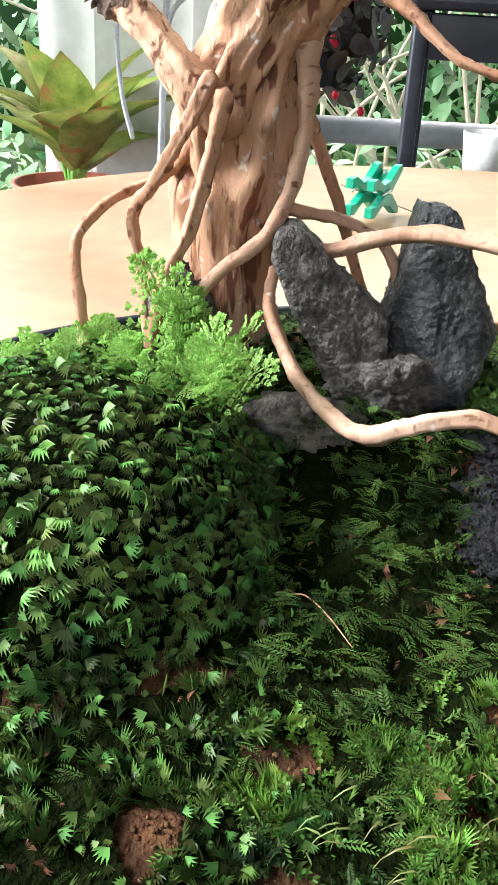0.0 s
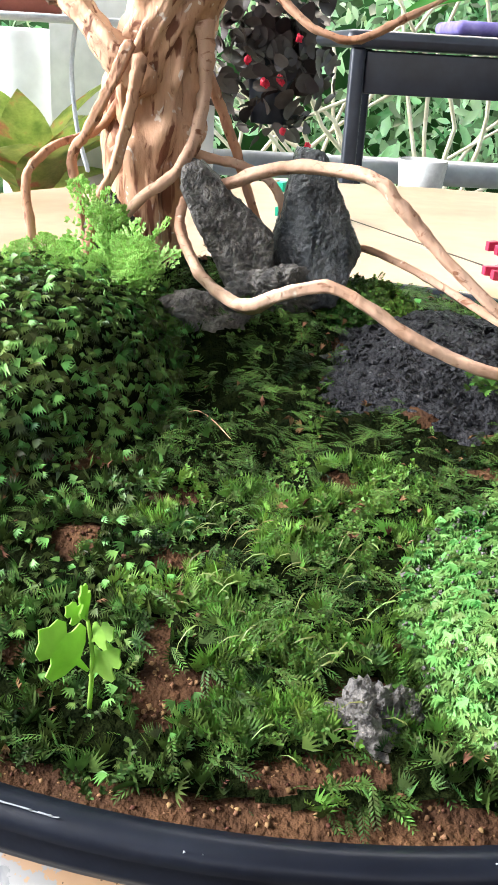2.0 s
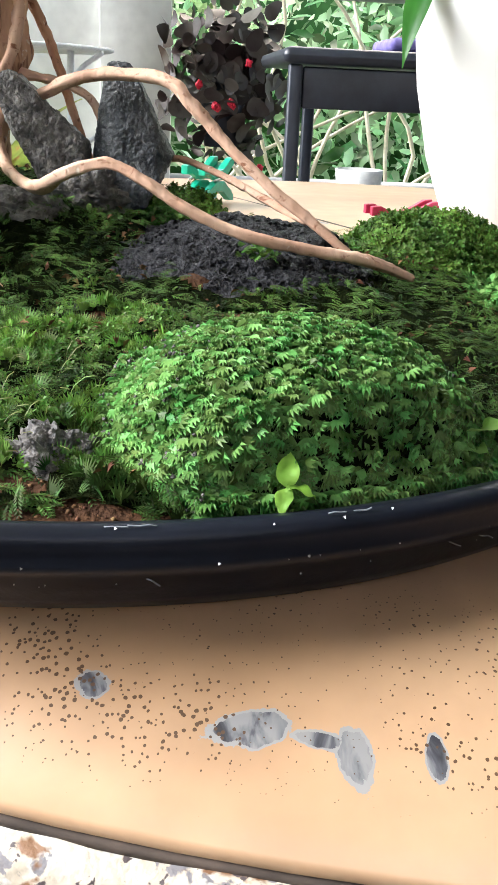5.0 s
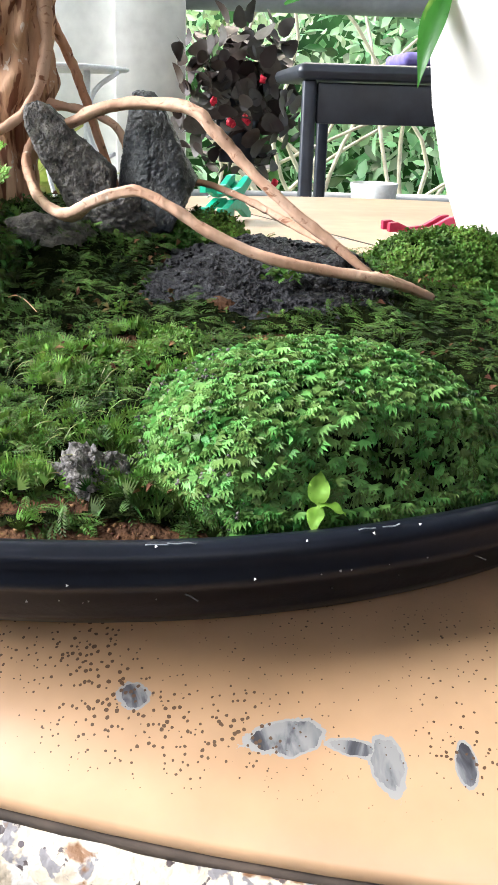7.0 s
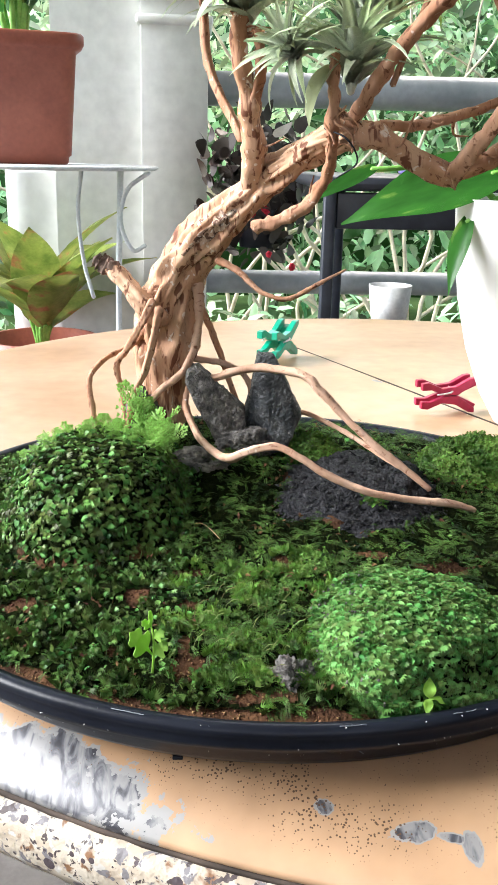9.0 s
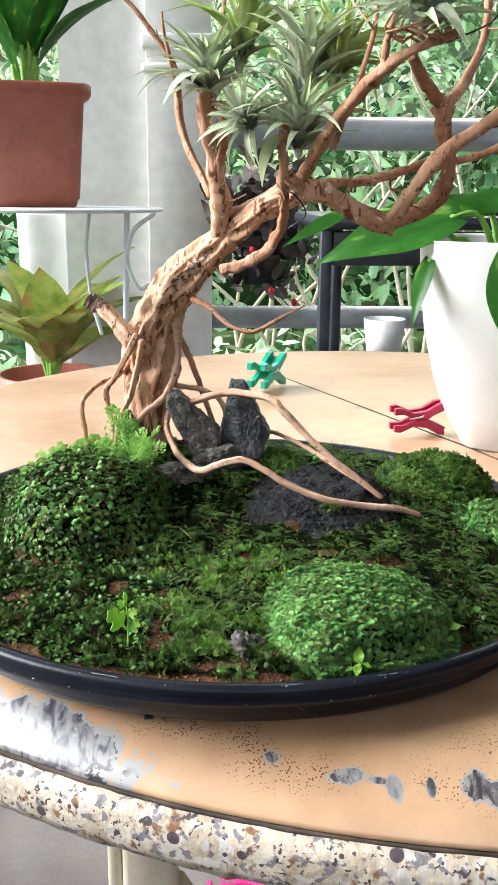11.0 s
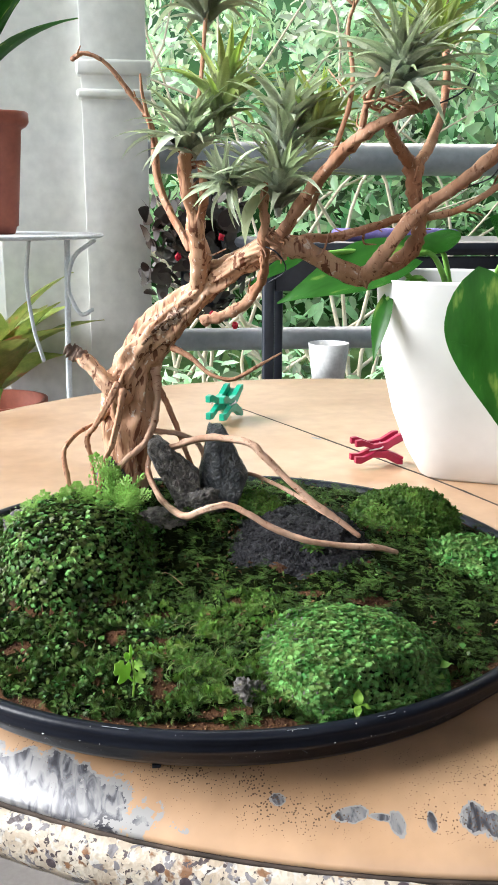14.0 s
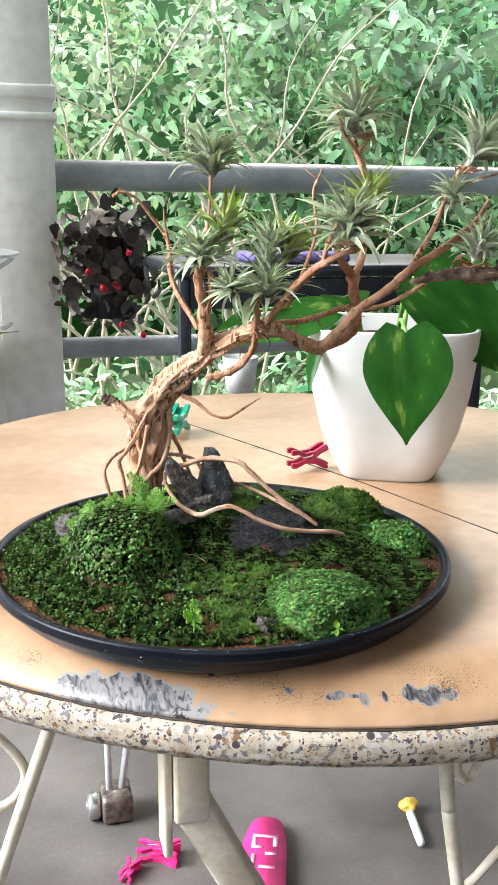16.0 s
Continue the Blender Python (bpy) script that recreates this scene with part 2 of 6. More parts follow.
# c3: the stone's pale specks, with glints painted in among them.
M_stone2 = material("lava_stone", (0.009, 0.009, 0.011), (0.040, 0.040, 0.044), scale=420, rough=0.55, bump=1.0, bscale=800, c3=(0.20, 0.20, 0.20), depth=0.004, spec=0.15)
M_moss_dark = material("cushion_moss", (0.018, 0.056, 0.009), (0.165, 0.275, 0.068), scale=60, rough=0.40, bump=0, vary=1.5, glow=0.12, spec=0.2)
M_moss_bright = material("bright_moss", (0.050, 0.150, 0.030), (0.195, 0.350, 0.100), scale=110, rough=0.4, bump=0, vary=1.0, glow=0.3, spec=0.15)
M_moss_sheet = material("sheet_moss", (0.005, 0.015, 0.003), (0.082, 0.148, 0.029), scale=110, rough=0.6, bump=0, vary=1.1, glow=0.10, spec=0.15)
M_moss_back = material("woolly_moss", (0.040, 0.105, 0.012), (0.160, 0.285, 0.042), scale=60, rough=0.6, bump=0, vary=0.8, glow=0.3)
M_crumb = material("crumbs", (0.06, 0.027, 0.014), (0.19, 0.10, 0.055), scale=150, rough=0.9, bump=0.3, vary=1.0, spec=0.1)
# Near-black: the shade in the gaps between moss leaves, put into the colour.
M_gap_shade = material("moss_gap_shade", (0.002, 0.004, 0.001), (0.008, 0.011, 0.003), scale=200, rough=1.0, bump=1.0, bscale=700, depth=0.002, spec=0.02)
M_seta = material("moss_seta", (0.13, 0.10, 0.03), (0.19, 0.30, 0.08), scale=70, rough=0.5, bump=0, vary=0.6, glow=0.3)
M_fern = material("fern_green", (0.19, 0.38, 0.07), (0.38, 0.60, 0.18), scale=80, rough=0.5, bump=0, vary=0.5, glow=0.45)
M_sprig = material("sprig_green", (0.24, 0.46, 0.06), (0.38, 0.60, 0.13), scale=80, rough=0.5, bump=0, vary=0.3, glow=0.45)


def air_material(name, silver1, silver2, tip, vary):
    """Scaly silver leaf that turns green towards its tip (unit length along x)."""
    m = material(name, silver1, silver2, scale=9, rough=0.7, bump=0.2, bscale=60, vary=vary, per="object", glow=0.15, depth=0.01)
    nt = m.node_tree
    N, L = nt.nodes.new, nt.links.new
    hsv = next(n for n in nt.nodes if n.type == "HUE_SAT")
    ramp = hsv.inputs["Color"].links[0].from_socket
    sep = N("ShaderNodeSeparateXYZ")
    L(N("ShaderNodeTexCoord").outputs["Object"], sep.inputs[0])
    fade = N("ShaderNodeMapRange")
    fade.inputs[1].default_value, fade.inputs[2].default_value = 0.15, 0.85
    L(sep.outputs[0], fade.inputs[0])
    mix = N("ShaderNodeMix")
    mix.data_type = "RGBA"
    mix.inputs[7].default_value = rgba(tip)
    L(fade.outputs[0], mix.inputs[0])
    L(ramp, mix.inputs[6])
    L(mix.outputs[2], hsv.inputs["Color"])
    return m


M_air = air_material("air_plant_silver", (0.50, 0.57, 0.46), (0.74, 0.78, 0.68), (0.50, 0.58, 0.34), 0.5)
M_air_green = air_material("air_plant_green", (0.42, 0.51, 0.28), (0.56, 0.64, 0.38), (0.44, 0.53, 0.10), 0.6)
M_green_clip = material("green_plastic", (0.0, 0.20, 0.12), (0.0, 0.33, 0.20), scale=60, rough=0.35, bump=0)
M_red_clip = material("magenta_plastic", (0.22, 0.006, 0.032), (0.34, 0.014, 0.055), scale=60, rough=0.35, bump=0)
M_steel = material("steel", (0.4, 0.4, 0.42), (0.6, 0.6, 0.6), scale=60, rough=0.35, bump=0, metal=0.9)
M_white_pot = material("white_ceramic", (0.62, 0.62, 0.60), (0.66, 0.66, 0.64), scale=3, rough=0.4, bump=0, spec=0.3)
M_pothos = material("pothos_leaf", (0.022, 0.12, 0.016), (0.055, 0.23, 0.034), scale=34, rough=0.33, bump=0.15, bscale=120, c3=(0.42, 0.58, 0.14), glow=0.3, stretch=(0.55, 1.7, 1), mid=0.43)
M_stem = material("stem_green", (0.13, 0.35, 0.05), (0.25, 0.48, 0.10), scale=40, rough=0.5, bump=0)
M_terracotta = material("brown_plastic_pot", (0.24, 0.065, 0.04), (0.31, 0.09, 0.055), scale=15, rough=0.5, bump=0.1)
M_wall = material("column_plaster", (0.64, 0.64, 0.61), (0.70, 0.70, 0.67), scale=3, rough=0.85, bump=0.02, bscale=25, c3=(0.74, 0.74, 0.72))
# Kept dark so that the added east wall bounces little light.
M_side = material("unseen_wall_brown", (0.07, 0.05, 0.035), (0.12, 0.085, 0.06), scale=4, rough=0.8, bump=0.1)
M_rail = material("grey_rail_paint", (0.20, 0.22, 0.24), (0.28, 0.30, 0.32), scale=8, rough=0.45, bump=0.1)
M_black = material("black_furniture", (0.008, 0.010, 0.016), (0.02, 0.024, 0.034), scale=20, rough=0.4, bump=0.05)
M_floor = material("concrete_floor", (0.072, 0.063, 0.056), (0.160, 0.145, 0.132), scale=4.5, rough=0.8, bump=0.2, bscale=150, c3=(0.23, 0.22, 0.21))
M_grass = material("garden_ground", (0.05, 0.10, 0.02), (0.12, 0.20, 0.05), scale=3, rough=0.9, bump=0.5, bscale=40)
# c2 is near white: sky highlights on the leaves, painted as leaf colour.
M_hedge = material("highlit_hedge_leaf", (0.06, 0.20, 0.05), (0.72, 0.90, 0.62), scale=2.2, rough=0.3, bump=0, vary=1.4, glow=0.45, spec=0.35)
# Whitened pale green, to stand for sky-lit leaves and bright gaps.
M_hedge_pale = material("skylit_pale_leaf", (0.44, 0.58, 0.28), (0.86, 0.92, 0.74), scale=2, rough=0.25, bump=0, vary=1.2, glow=0.4, spec=0.7)
M_hedge_shade = material("hedge_shade", (0.012, 0.05, 0.012), (0.05, 0.14, 0.035), scale=2.2, rough=0.9, bump=0.6, bscale=20)
M_twig = material("garden_branch", (0.40, 0.33, 0.23), (0.60, 0.52, 0.40), scale=12, rough=0.8, bump=0.3)
# c3: grey-green highlights on the dark leaves, put into the colour.
M_begonia = material("begonia_leaf", (0.030, 0.014, 0.012), (0.085, 0.080, 0.070), scale=10, rough=0.5, bump=0.2, vary=1.0, c3=(0.20, 0.24, 0.20), spec=0.25)
M_redflower = material("red_flower", (0.40, 0.004, 0.018), (0.58, 0.010, 0.04), scale=30, rough=0.5, bump=0)
M_pink = material("pink_rubber", (0.62, 0.02, 0.16), (0.75, 0.04, 0.24), scale=20, rough=0.5, bump=0)
M_pinkpale = material("pale_pink_print", (0.8, 0.35, 0.5), (0.85, 0.45, 0.6), scale=20, rough=0.5, bump=0)
M_yellow = material("yellow_plastic", (0.55, 0.35, 0.04), (0.68, 0.45, 0.08), scale=30, rough=0.5, bump=0)
M_croton = material("croton_leaf", (0.16, 0.25, 0.05), (0.42, 0.46, 0.14), scale=22, rough=0.4, bump=0.1, c3=(0.58, 0.28, 0.15), glow=0.25, vary=0.6, per="object", mid=0.40)
M_crack = material("dark_crack", (0.022, 0.016, 0.012), (0.07, 0.05, 0.038), scale=60, rough=0.9, bump=0)
M_white_metal = material("white_metal", (0.55, 0.57, 0.58), (0.68, 0.70, 0.70), scale=30, rough=0.5, bump=0)
M_cup = material("grey_pot", (0.45, 0.46, 0.45), (0.58, 0.58, 0.57), scale=30, rough=0.6, bump=0.1)
M_purple = material("purple_cloth", (0.10, 0.08, 0.25), (0.2, 0.17, 0.38), scale=30, rough=0.9, bump=0.2)


# ---- mesh helpers ----
def data_of(bm, name, mat, smooth=True):
    me = bpy.data.meshes.new(name)
    bmesh.ops.recalc_face_normals(bm, faces=bm.faces)
    bm.to_mesh(me)
    bm.free()
    me.materials.append(mat)
    me.polygons.foreach_set("use_smooth", [smooth] * len(me.polygons))
    return me


def part(name, bm, mat, parent=None, label="", smooth=True):
    ob = new(name, data_of(bm, name, mat, smooth))
    ob.parent = parent
    return tagged(ob, label) if label else ob


def empty(name, at=(0, 0, 0), label="", category="", group="", kind=""):
    ob = new(name)
    ob.empty_display_size = 0.02
    ob.location = at
    bpy.context.view_layer.update()
    return tagged(ob, label, category, group, kind)


def under(ob, parent):
    """Parents ob, whose mesh is in world places, under a thing that stands elsewhere."""
    ob.parent = parent
    ob.matrix_parent_inverse = Matrix.Translation(parent.location).inverted()
    return ob


def array_mesh(name, verts, faces, mat, smooth=True):
    me = bpy.data.meshes.new(name)
    verts = np.asarray(verts, np.float32)
    faces = np.asarray(faces, np.int32)
    k = faces.shape[1]
    me.vertices.add(len(verts))
    me.vertices.foreach_set("co", verts.ravel())
    me.loops.add(faces.size)
    me.loops.foreach_set("vertex_index", faces.ravel())
    me.polygons.add(len(faces))
    me.polygons.foreach_set("loop_start", np.arange(0, faces.size, k, dtype=np.int32))
    me.polygons.foreach_set("loop_total", np.full(len(faces), k, np.int32))
    me.polygons.foreach_set("use_smooth", np.full(len(faces), smooth))
    me.update(calc_edges=True)
    me.materials.append(mat)
    return me


def spline(pts, per=6):
    """Catmull-Rom through points of any width."""
    p = [np.array(q, float) for q in pts]
    p = [2 * p[0] - p[1]] + p + [2 * p[-1] - p[-2]]
    out = []
    for i in range(1, len(p) - 2):
        for k in range(per):
            t = k / per
            out.append(0.5 * ((2 * p[i]) + (p[i + 1] - p[i - 1]) * t + (2 * p[i - 1] - 5 * p[i] + 4 * p[i + 1] - p[i + 2]) * t * t
                              + (3 * p[i] - p[i - 1] - 3 * p[i + 1] + p[i + 2]) * t ** 3))
    out.append(p[-2])
    return np.array(out)


def tube(path, sides=10, per=6, knots=0.0, ridges=0.0, seed=0, grooves=0.0):
    """A limb through rows (x, y, z, radius): knots makes it lumpy, ridges runs grooves along it. Ends are closed round."""
    s = spline(path, per)
    pts, rad = s[:, :3], np.maximum(s[:, 3], 1e-4)
    bm = bmesh.new()
    tan = np.gradient(pts, axis=0)
    tan /= np.linalg.norm(tan, axis=1)[:, None] + 1e-9
    n = np.cross(tan[0], (0.31, 0.83, 0.46))
    n /= np.linalg.norm(n)
    rings = []
    for i in range(len(pts)):
        n = n - tan[i] * n.dot(tan[i])
        n /= np.linalg.norm(n)
        b = np.cross(tan[i], n)
        ring = []
        for j in range(sides):
            a = 2 * math.pi * j / sides
            r = rad[i]
            if ridges:
                r *= 1 + ridges * (math.sin(3 * a + seed + i * 0.15) * 0.6 + math.sin(5 * a + 2 * seed - i * 0.1) * 0.5)
            d = n * math.cos(a) + b * math.sin(a)
            if grooves:
                u = Vector((math.cos(a) * 1.5, math.sin(a) * 1.5, i * 0.035 + seed))
                w = Vector((math.cos(a) * 4.0, math.sin(a) * 4.0, i * 0.10 + seed * 3))
                r *= 1 + grooves * (1.5 * noise.noise(u) - 0.7 + 1.4 * abs(noise.noise(u * 1.7)) + 0.7 * noise.noise(w) + 0.35 * noise.noise(w * 2.3))
            if knots:
                q = (pts[i] + d * rad[i]) / max(rad[i] * 2.2, 0.002) + seed * 7
                r *= 1 + knots * noise.noise(Vector(q))
            ring.append(bm.verts.new(pts[i] + d * r))
        rings.append(ring)
    for a, b in zip(rings, rings[1:]):
        for j in range(sides):
            bm.faces.new((a[j], a[(j + 1) % sides], b[(j + 1) % sides], b[j]))
    for ring, i, sgn in ((rings[0], 0, -1), (rings[-1], -1, 1)):
        tip = bm.verts.new(pts[i] + tan[i] * rad[i] * 0.6 * sgn)
        for j in range(sides):
            bm.faces.new((ring[j], ring[(j + 1) % sides], tip))
    return bm


def lathe(profile, n=64, centre=(0, 0), close=False):
    bm = bmesh.new()
    rings = []
    for r, z in profile:
        if r < 1e-6:
            rings.append([bm.verts.new((centre[0], centre[1], z))])
        else:
            rings.append([bm.verts.new((centre[0] + r * math.cos(2 * math.pi * k / n), centre[1] + r * math.sin(2 * math.pi * k / n), z)) for k in range(n)])
    pairs = list(zip(rings, rings[1:])) + ([(rings[-1], rings[0])] if close else [])
    for a, b in pairs:
        for k in range(n):
            q = [a[k % len(a)], a[(k + 1) % len(a)], b[(k + 1) % len(b)], b[k % len(b)]]
            q = list(dict.fromkeys(q))
            if len(q) > 2:
                bm.faces.new(q)
    return bm


def box(x0, y0, z0, x1, y1, z1, bevel=0.0, segs=2):
    bm = bmesh.new()
    bmesh.ops.create_cube(bm, size=1)
    bmesh.ops.scale(bm, vec=(x1 - x0, y1 - y0, z1 - z0), verts=bm.verts)
    bmesh.ops.translate(bm, vec=((x0 + x1) / 2, (y0 + y1) / 2, (z0 + z1) / 2), verts=bm.verts)
    if bevel:
        bmesh.ops.bevel(bm, geom=bm.edges[:], offset=bevel, segments=segs, affect="EDGES", profile=0.5)
    return bm


def plate(outline, thick, bevel=0.0):
    """A flat piece cut to an outline (x, z), thick along y, bevelled."""
    bm = bmesh.new()
    f = bm.faces.new([bm.verts.new((x, -thick / 2, z)) for x, z in outline])
    e = bmesh.ops.extrude_face_region(bm, geom=[f])
    bmesh.ops.translate(bm, vec=(0, thick, 0), verts=[v for v in e["geom"] if isinstance(v, bmesh.types.BMVert)])
    if bevel:
        bmesh.ops.bevel(bm, geom=bm.edges[:], offset=bevel, segments=2, affect="EDGES", profile=0.5)
    return bm


def rock(size, seed, rough=0.35, fine=0.1, subdiv=5, shape=None):
    """A stone of those half sizes about its own origin; shape(v) bends the unit ball first."""
    bm = bmesh.new()
    bmesh.ops.create_icosphere(bm, subdivisions=subdiv, radius=1)
    for v in bm.verts:
        c = v.co.copy()
        whole = c * 1.0
        if shape:
            whole = Vector(shape(c))
        k = noise.fractal(c * 1.3 + Vector((seed, seed * 2.3, 0)), 0.8, 2.0, 3) * rough
        # flat broken faces
        k += (noise.cell(c * 1.6 + Vector((seed, 0, seed))) - 0.5) * rough * 0.15
        k += noise.noise(c * 7 + Vector((0, seed, 0))) * fine + noise.noise(c * 19 + Vector((seed, 0, 0))) * fine * 0.7 + noise.noise(c * 43) * fine * 0.45
        c = whole * (1 + k)
        v.co = Vector((c.x * size[0], c.y * size[1], c.z * size[2]))
    return bm


def frames_of(normals, spin, rng):
    """Turns that take z to each normal, spun about it."""
    n = normals / np.linalg.norm(normals, axis=1)[:, None]
    ref = np.where(np.abs(n[:, 2:3]) < 0.95, np.array([[0, 0, 1.0]]), np.array([[0, 1.0, 0]]))
    x = np.cross(ref, n)
    x /= np.linalg.norm(x, axis=1)[:, None]
    y = np.cross(n, x)
    c, s = np.cos(spin)[:, None], np.sin(spin)[:, None]
    return np.stack((x * c + y * s, y * c - x * s, n), axis=2)


def scatter(name, template, faces, pos, normals, size, mat, rng, spin=None, squash=None):
    """One mesh of many small copies of a template (z: outward), for what nobody could count."""
    count = len(pos)
    if spin is None:
        spin = rng.uniform(0, 2 * math.pi, count)
    turn = frames_of(np.asarray(normals, float), spin, rng)
    tv = np.asarray(template, float)
    v = np.einsum("nij,kj->nki", turn, tv) * np.asarray(size)[:, None, None] + np.asarray(pos)[:, None, :]
    faces = [t for q in faces for t in ((q[0], q[1], q[2]), (q[0], q[2], q[3])) if len(set(t)) == 3]
    f = np.asarray(faces)[None] + (np.arange(count) * len(tv))[:, None, None]
    return new(name, array_mesh(name, v.reshape(-1, 3), f.reshape(-1, len(faces[0])), mat, True))


def fan(fingers=5, spread=1.9, notch=0.62, droop=0.35, lift=0.3):
    """A tiny wedge-shaped leaf of unit length along x whose end is cut into pointed teeth; cupped, its tips bent down."""
    v, f = [(0, 0, 0)], []
    for k in range(fingers + 1):
        a = (k / fingers - 0.5) * spread
        v.append((math.cos(a) * notch, math.sin(a) * notch, lift * notch - 0.05 * abs(a)))
    for k in range(fingers):
        a = ((k + 0.5) / fingers - 0.5) * spread
        ln = 1 - 0.18 * abs(a) / spread
        v.append((math.cos(a) * ln, math.sin(a) * ln, lift - droop * 0.8 - 0.05 * abs(a)))
        f.append((0, 1 + k, fingers + 2 + k, 2 + k))
    return v, f


def sprig(pairs=6, width=0.12):
    """A feathery moss shoot of unit length along z that arches towards x."""
    v, f = [], []
    for k in range(pairs):
        t = (k + 0.6) / pairs
        o = np.array((0.55 * t * t, 0, t * 0.95 - 0.25 * t * t))
        ln = 0.30 * (1 - 0.55 * t)
        for j in range(3):
            a = 2.1 * j + k * 1.3
            d = np.array((math.cos(a), math.sin(a), 0.45))
            s = np.array((-math.sin(a), math.cos(a), 0)) * width * 0.5
            i = len(v)
            v += [tuple(o - s * 0.6), tuple(o + s * 0.6), tuple(o + d * ln * 0.6 + s), tuple(o + d * ln)]
            f.append((i, i + 1, i + 2, i + 3))
    i = len(v)
    v += [(0, -0.02, 0), (0, 0.02, 0), (0.4, 0.02, 0.75), (0.4, -0.02, 0.75)]
    f.append((i, i + 1, i + 2, i + 3))
    return v, f


def leaf_blade(length, width, bend=0.3, fold=0.12, segs=8, heart=0.0, tip=1.6, thick=0.0006, wave=0.0):
    """A leaf along x from its stalk, with a midrib fold and a bent-over tip, of real thickness."""
    bm = bmesh.new()
    rows = []
    for k in range(segs + 1):
        t = k / segs
        w = width / 2 * (math.sin(math.pi * min(1, t ** 0.75 + 0.02)) ** 0.8 if not heart else math.sin(math.pi * (0.05 + 0.95 * t) ** 0.62) ** 1.1 if heart > 0.01 else (min(1, t * 7 + 0.35)) * (1 - t ** tip) ** 0.85)
        w = max(w, width * 0.01)
        ang = bend * t * 1.6
        x = length * (math.sin(ang) / (bend * 1.6) if abs(bend) > 1e-4 else t)
        z = -length * ((1 - math.cos(ang)) / (bend * 1.6) if abs(bend) > 1e-4 else 0)
        row = []
        for j in range(-2, 3):
            u = j / 2
            back = -heart * length * (abs(u) ** 1.5) * (1.6 - abs(u)) * max(0, 1 - t * 4)
            row.append(bm.verts.new((x + back, u * w, z + fold * abs(u) * w + wave * width * math.sin(t * 9 + u * 2) * abs(u))))
        rows.append(row)
    for a, b in zip(rows, rows[1:]):
        for j in range(4):
            bm.faces.new((a[j], a[j + 1], b[j + 1], b[j]))
    bmesh.ops.solidify(bm, geom=bm.faces[:], thickness=thick)
    return bm


rng = np.random.default_rng(7)

# ---- porch: floor, columns, rails, roof, garden ----
FLOOR = -0.72
tagged(part("floor", box(-4, -3.2, FLOOR - 0.15, 4, 2.75, FLOOR), M_floor), "grey worn concrete porch floor", "floor", kind="structure")
gr = box(-60, -60, -1.3, 60, 60, -0.95)
tagged(part("ground", gr, M_grass), "green garden ground beyond the porch", "ground", kind="structure")
# Ceiling out of view; its edges are placed to shut out overhead sky.
tagged(part("ceiling", box(-1.7, -2.0, 1.95, 4, 2.9, 2.1), M_wall), "unseen pale porch ceiling, edges set to block sky light", "ceiling", kind="structure")
# Unseen wall and roof piece, added to dim light from the front left.
tagged(part("unseen_wall_west", box(-2.5, -3.2, FLOOR, -2.3, -0.9, 1.95), M_wall), "unseen pale wall added to dim light from the front left", "wall", kind="structure")
tagged(part("unseen_ceiling_back", box(-2.5, -3.4, 1.951, -1.701, -0.9, 2.1), M_wall), "unseen pale porch ceiling, edges set to block sky light", "ceiling", kind="structure")
tagged(part("wall_south", box(-4, -3.4, FLOOR, 4, -3.2, 1.95), M_wall), "pale plastered house wall", "wall", kind="structure")

# Wall out of view, added to keep the right side darker.
tagged(part("unseen_wall_east", box(1.7, -3.2, FLOOR, 1.9, 1.0, 1.95), M_side), "unseen dark brown wall added to cut light from the right", "wall", kind="structure")


def column(x0, y0, x1, y1):
    col = empty("column", (x0, y0, FLOOR), "pale grey square plastered porch column with a moulded band", "column", kind="structure")
    for nm, b in (("shaft", box(x0, y0, FLOOR, x1, y1, 1.95, 0.002)), ("band", box(x0 - 0.012, y0 - 0.012, 0.56, x1 + 0.012, y1 + 0.012, 0.60, 0.008)),
                  ("band", box(x0 - 0.012, y0 - 0.012, 0.50, x1 + 0.012, y1 + 0.012, 0.525, 0.008)),
                  ("base", box(x0 - 0.02, y0 - 0.02, FLOOR, x1 + 0.02, y1 + 0.02, FLOOR + 0.15, 0.008))):
        under(part(nm, b, M_wall), col)
    return col


column(-0.132, 2.40, 0.045, 2.62)
tagged(part("wall_panel", box(-0.37, 2.44, FLOOR, -0.1325, 2.60, 1.95), M_wall, smooth=False), "white plastered wall strip beside the column", "wall", kind="structure")
rail = empty("railing", (0, 2.5, FLOOR), "grey painted tubular porch railing with two rails", "railing", kind="structure")
for z, r in ((0.355, 0.046), (-0.172, 0.034)):
    b = tube([(0.045, 2.5, z, r), (1.5, 2.5, z, r), (4.2, 2.5, z, r)], 24, 2)
    under(part("rail", b, M_rail), rail)
for x in (1.75, 3.6):
    under(part("post", tube([(x, 2.5, FLOOR, 0.03), (x, 2.5, 0.3, 0.03)], 16, 2), M_rail), rail)

# ---- garden foliage ----
leaf_v = [(0, 0, 0), (0.35, -0.2, 0.06), (0.75, -0.15, 0.04), (1, 0, -0.08), (0.75, 0.15, 0.04), (0.35, 0.2, 0.06), (0.4, 0, 0)]
leaf_f = [(0, 1, 6, 6), (0, 6, 5, 5), (1, 2, 3, 6), (6, 3, 4, 5)]


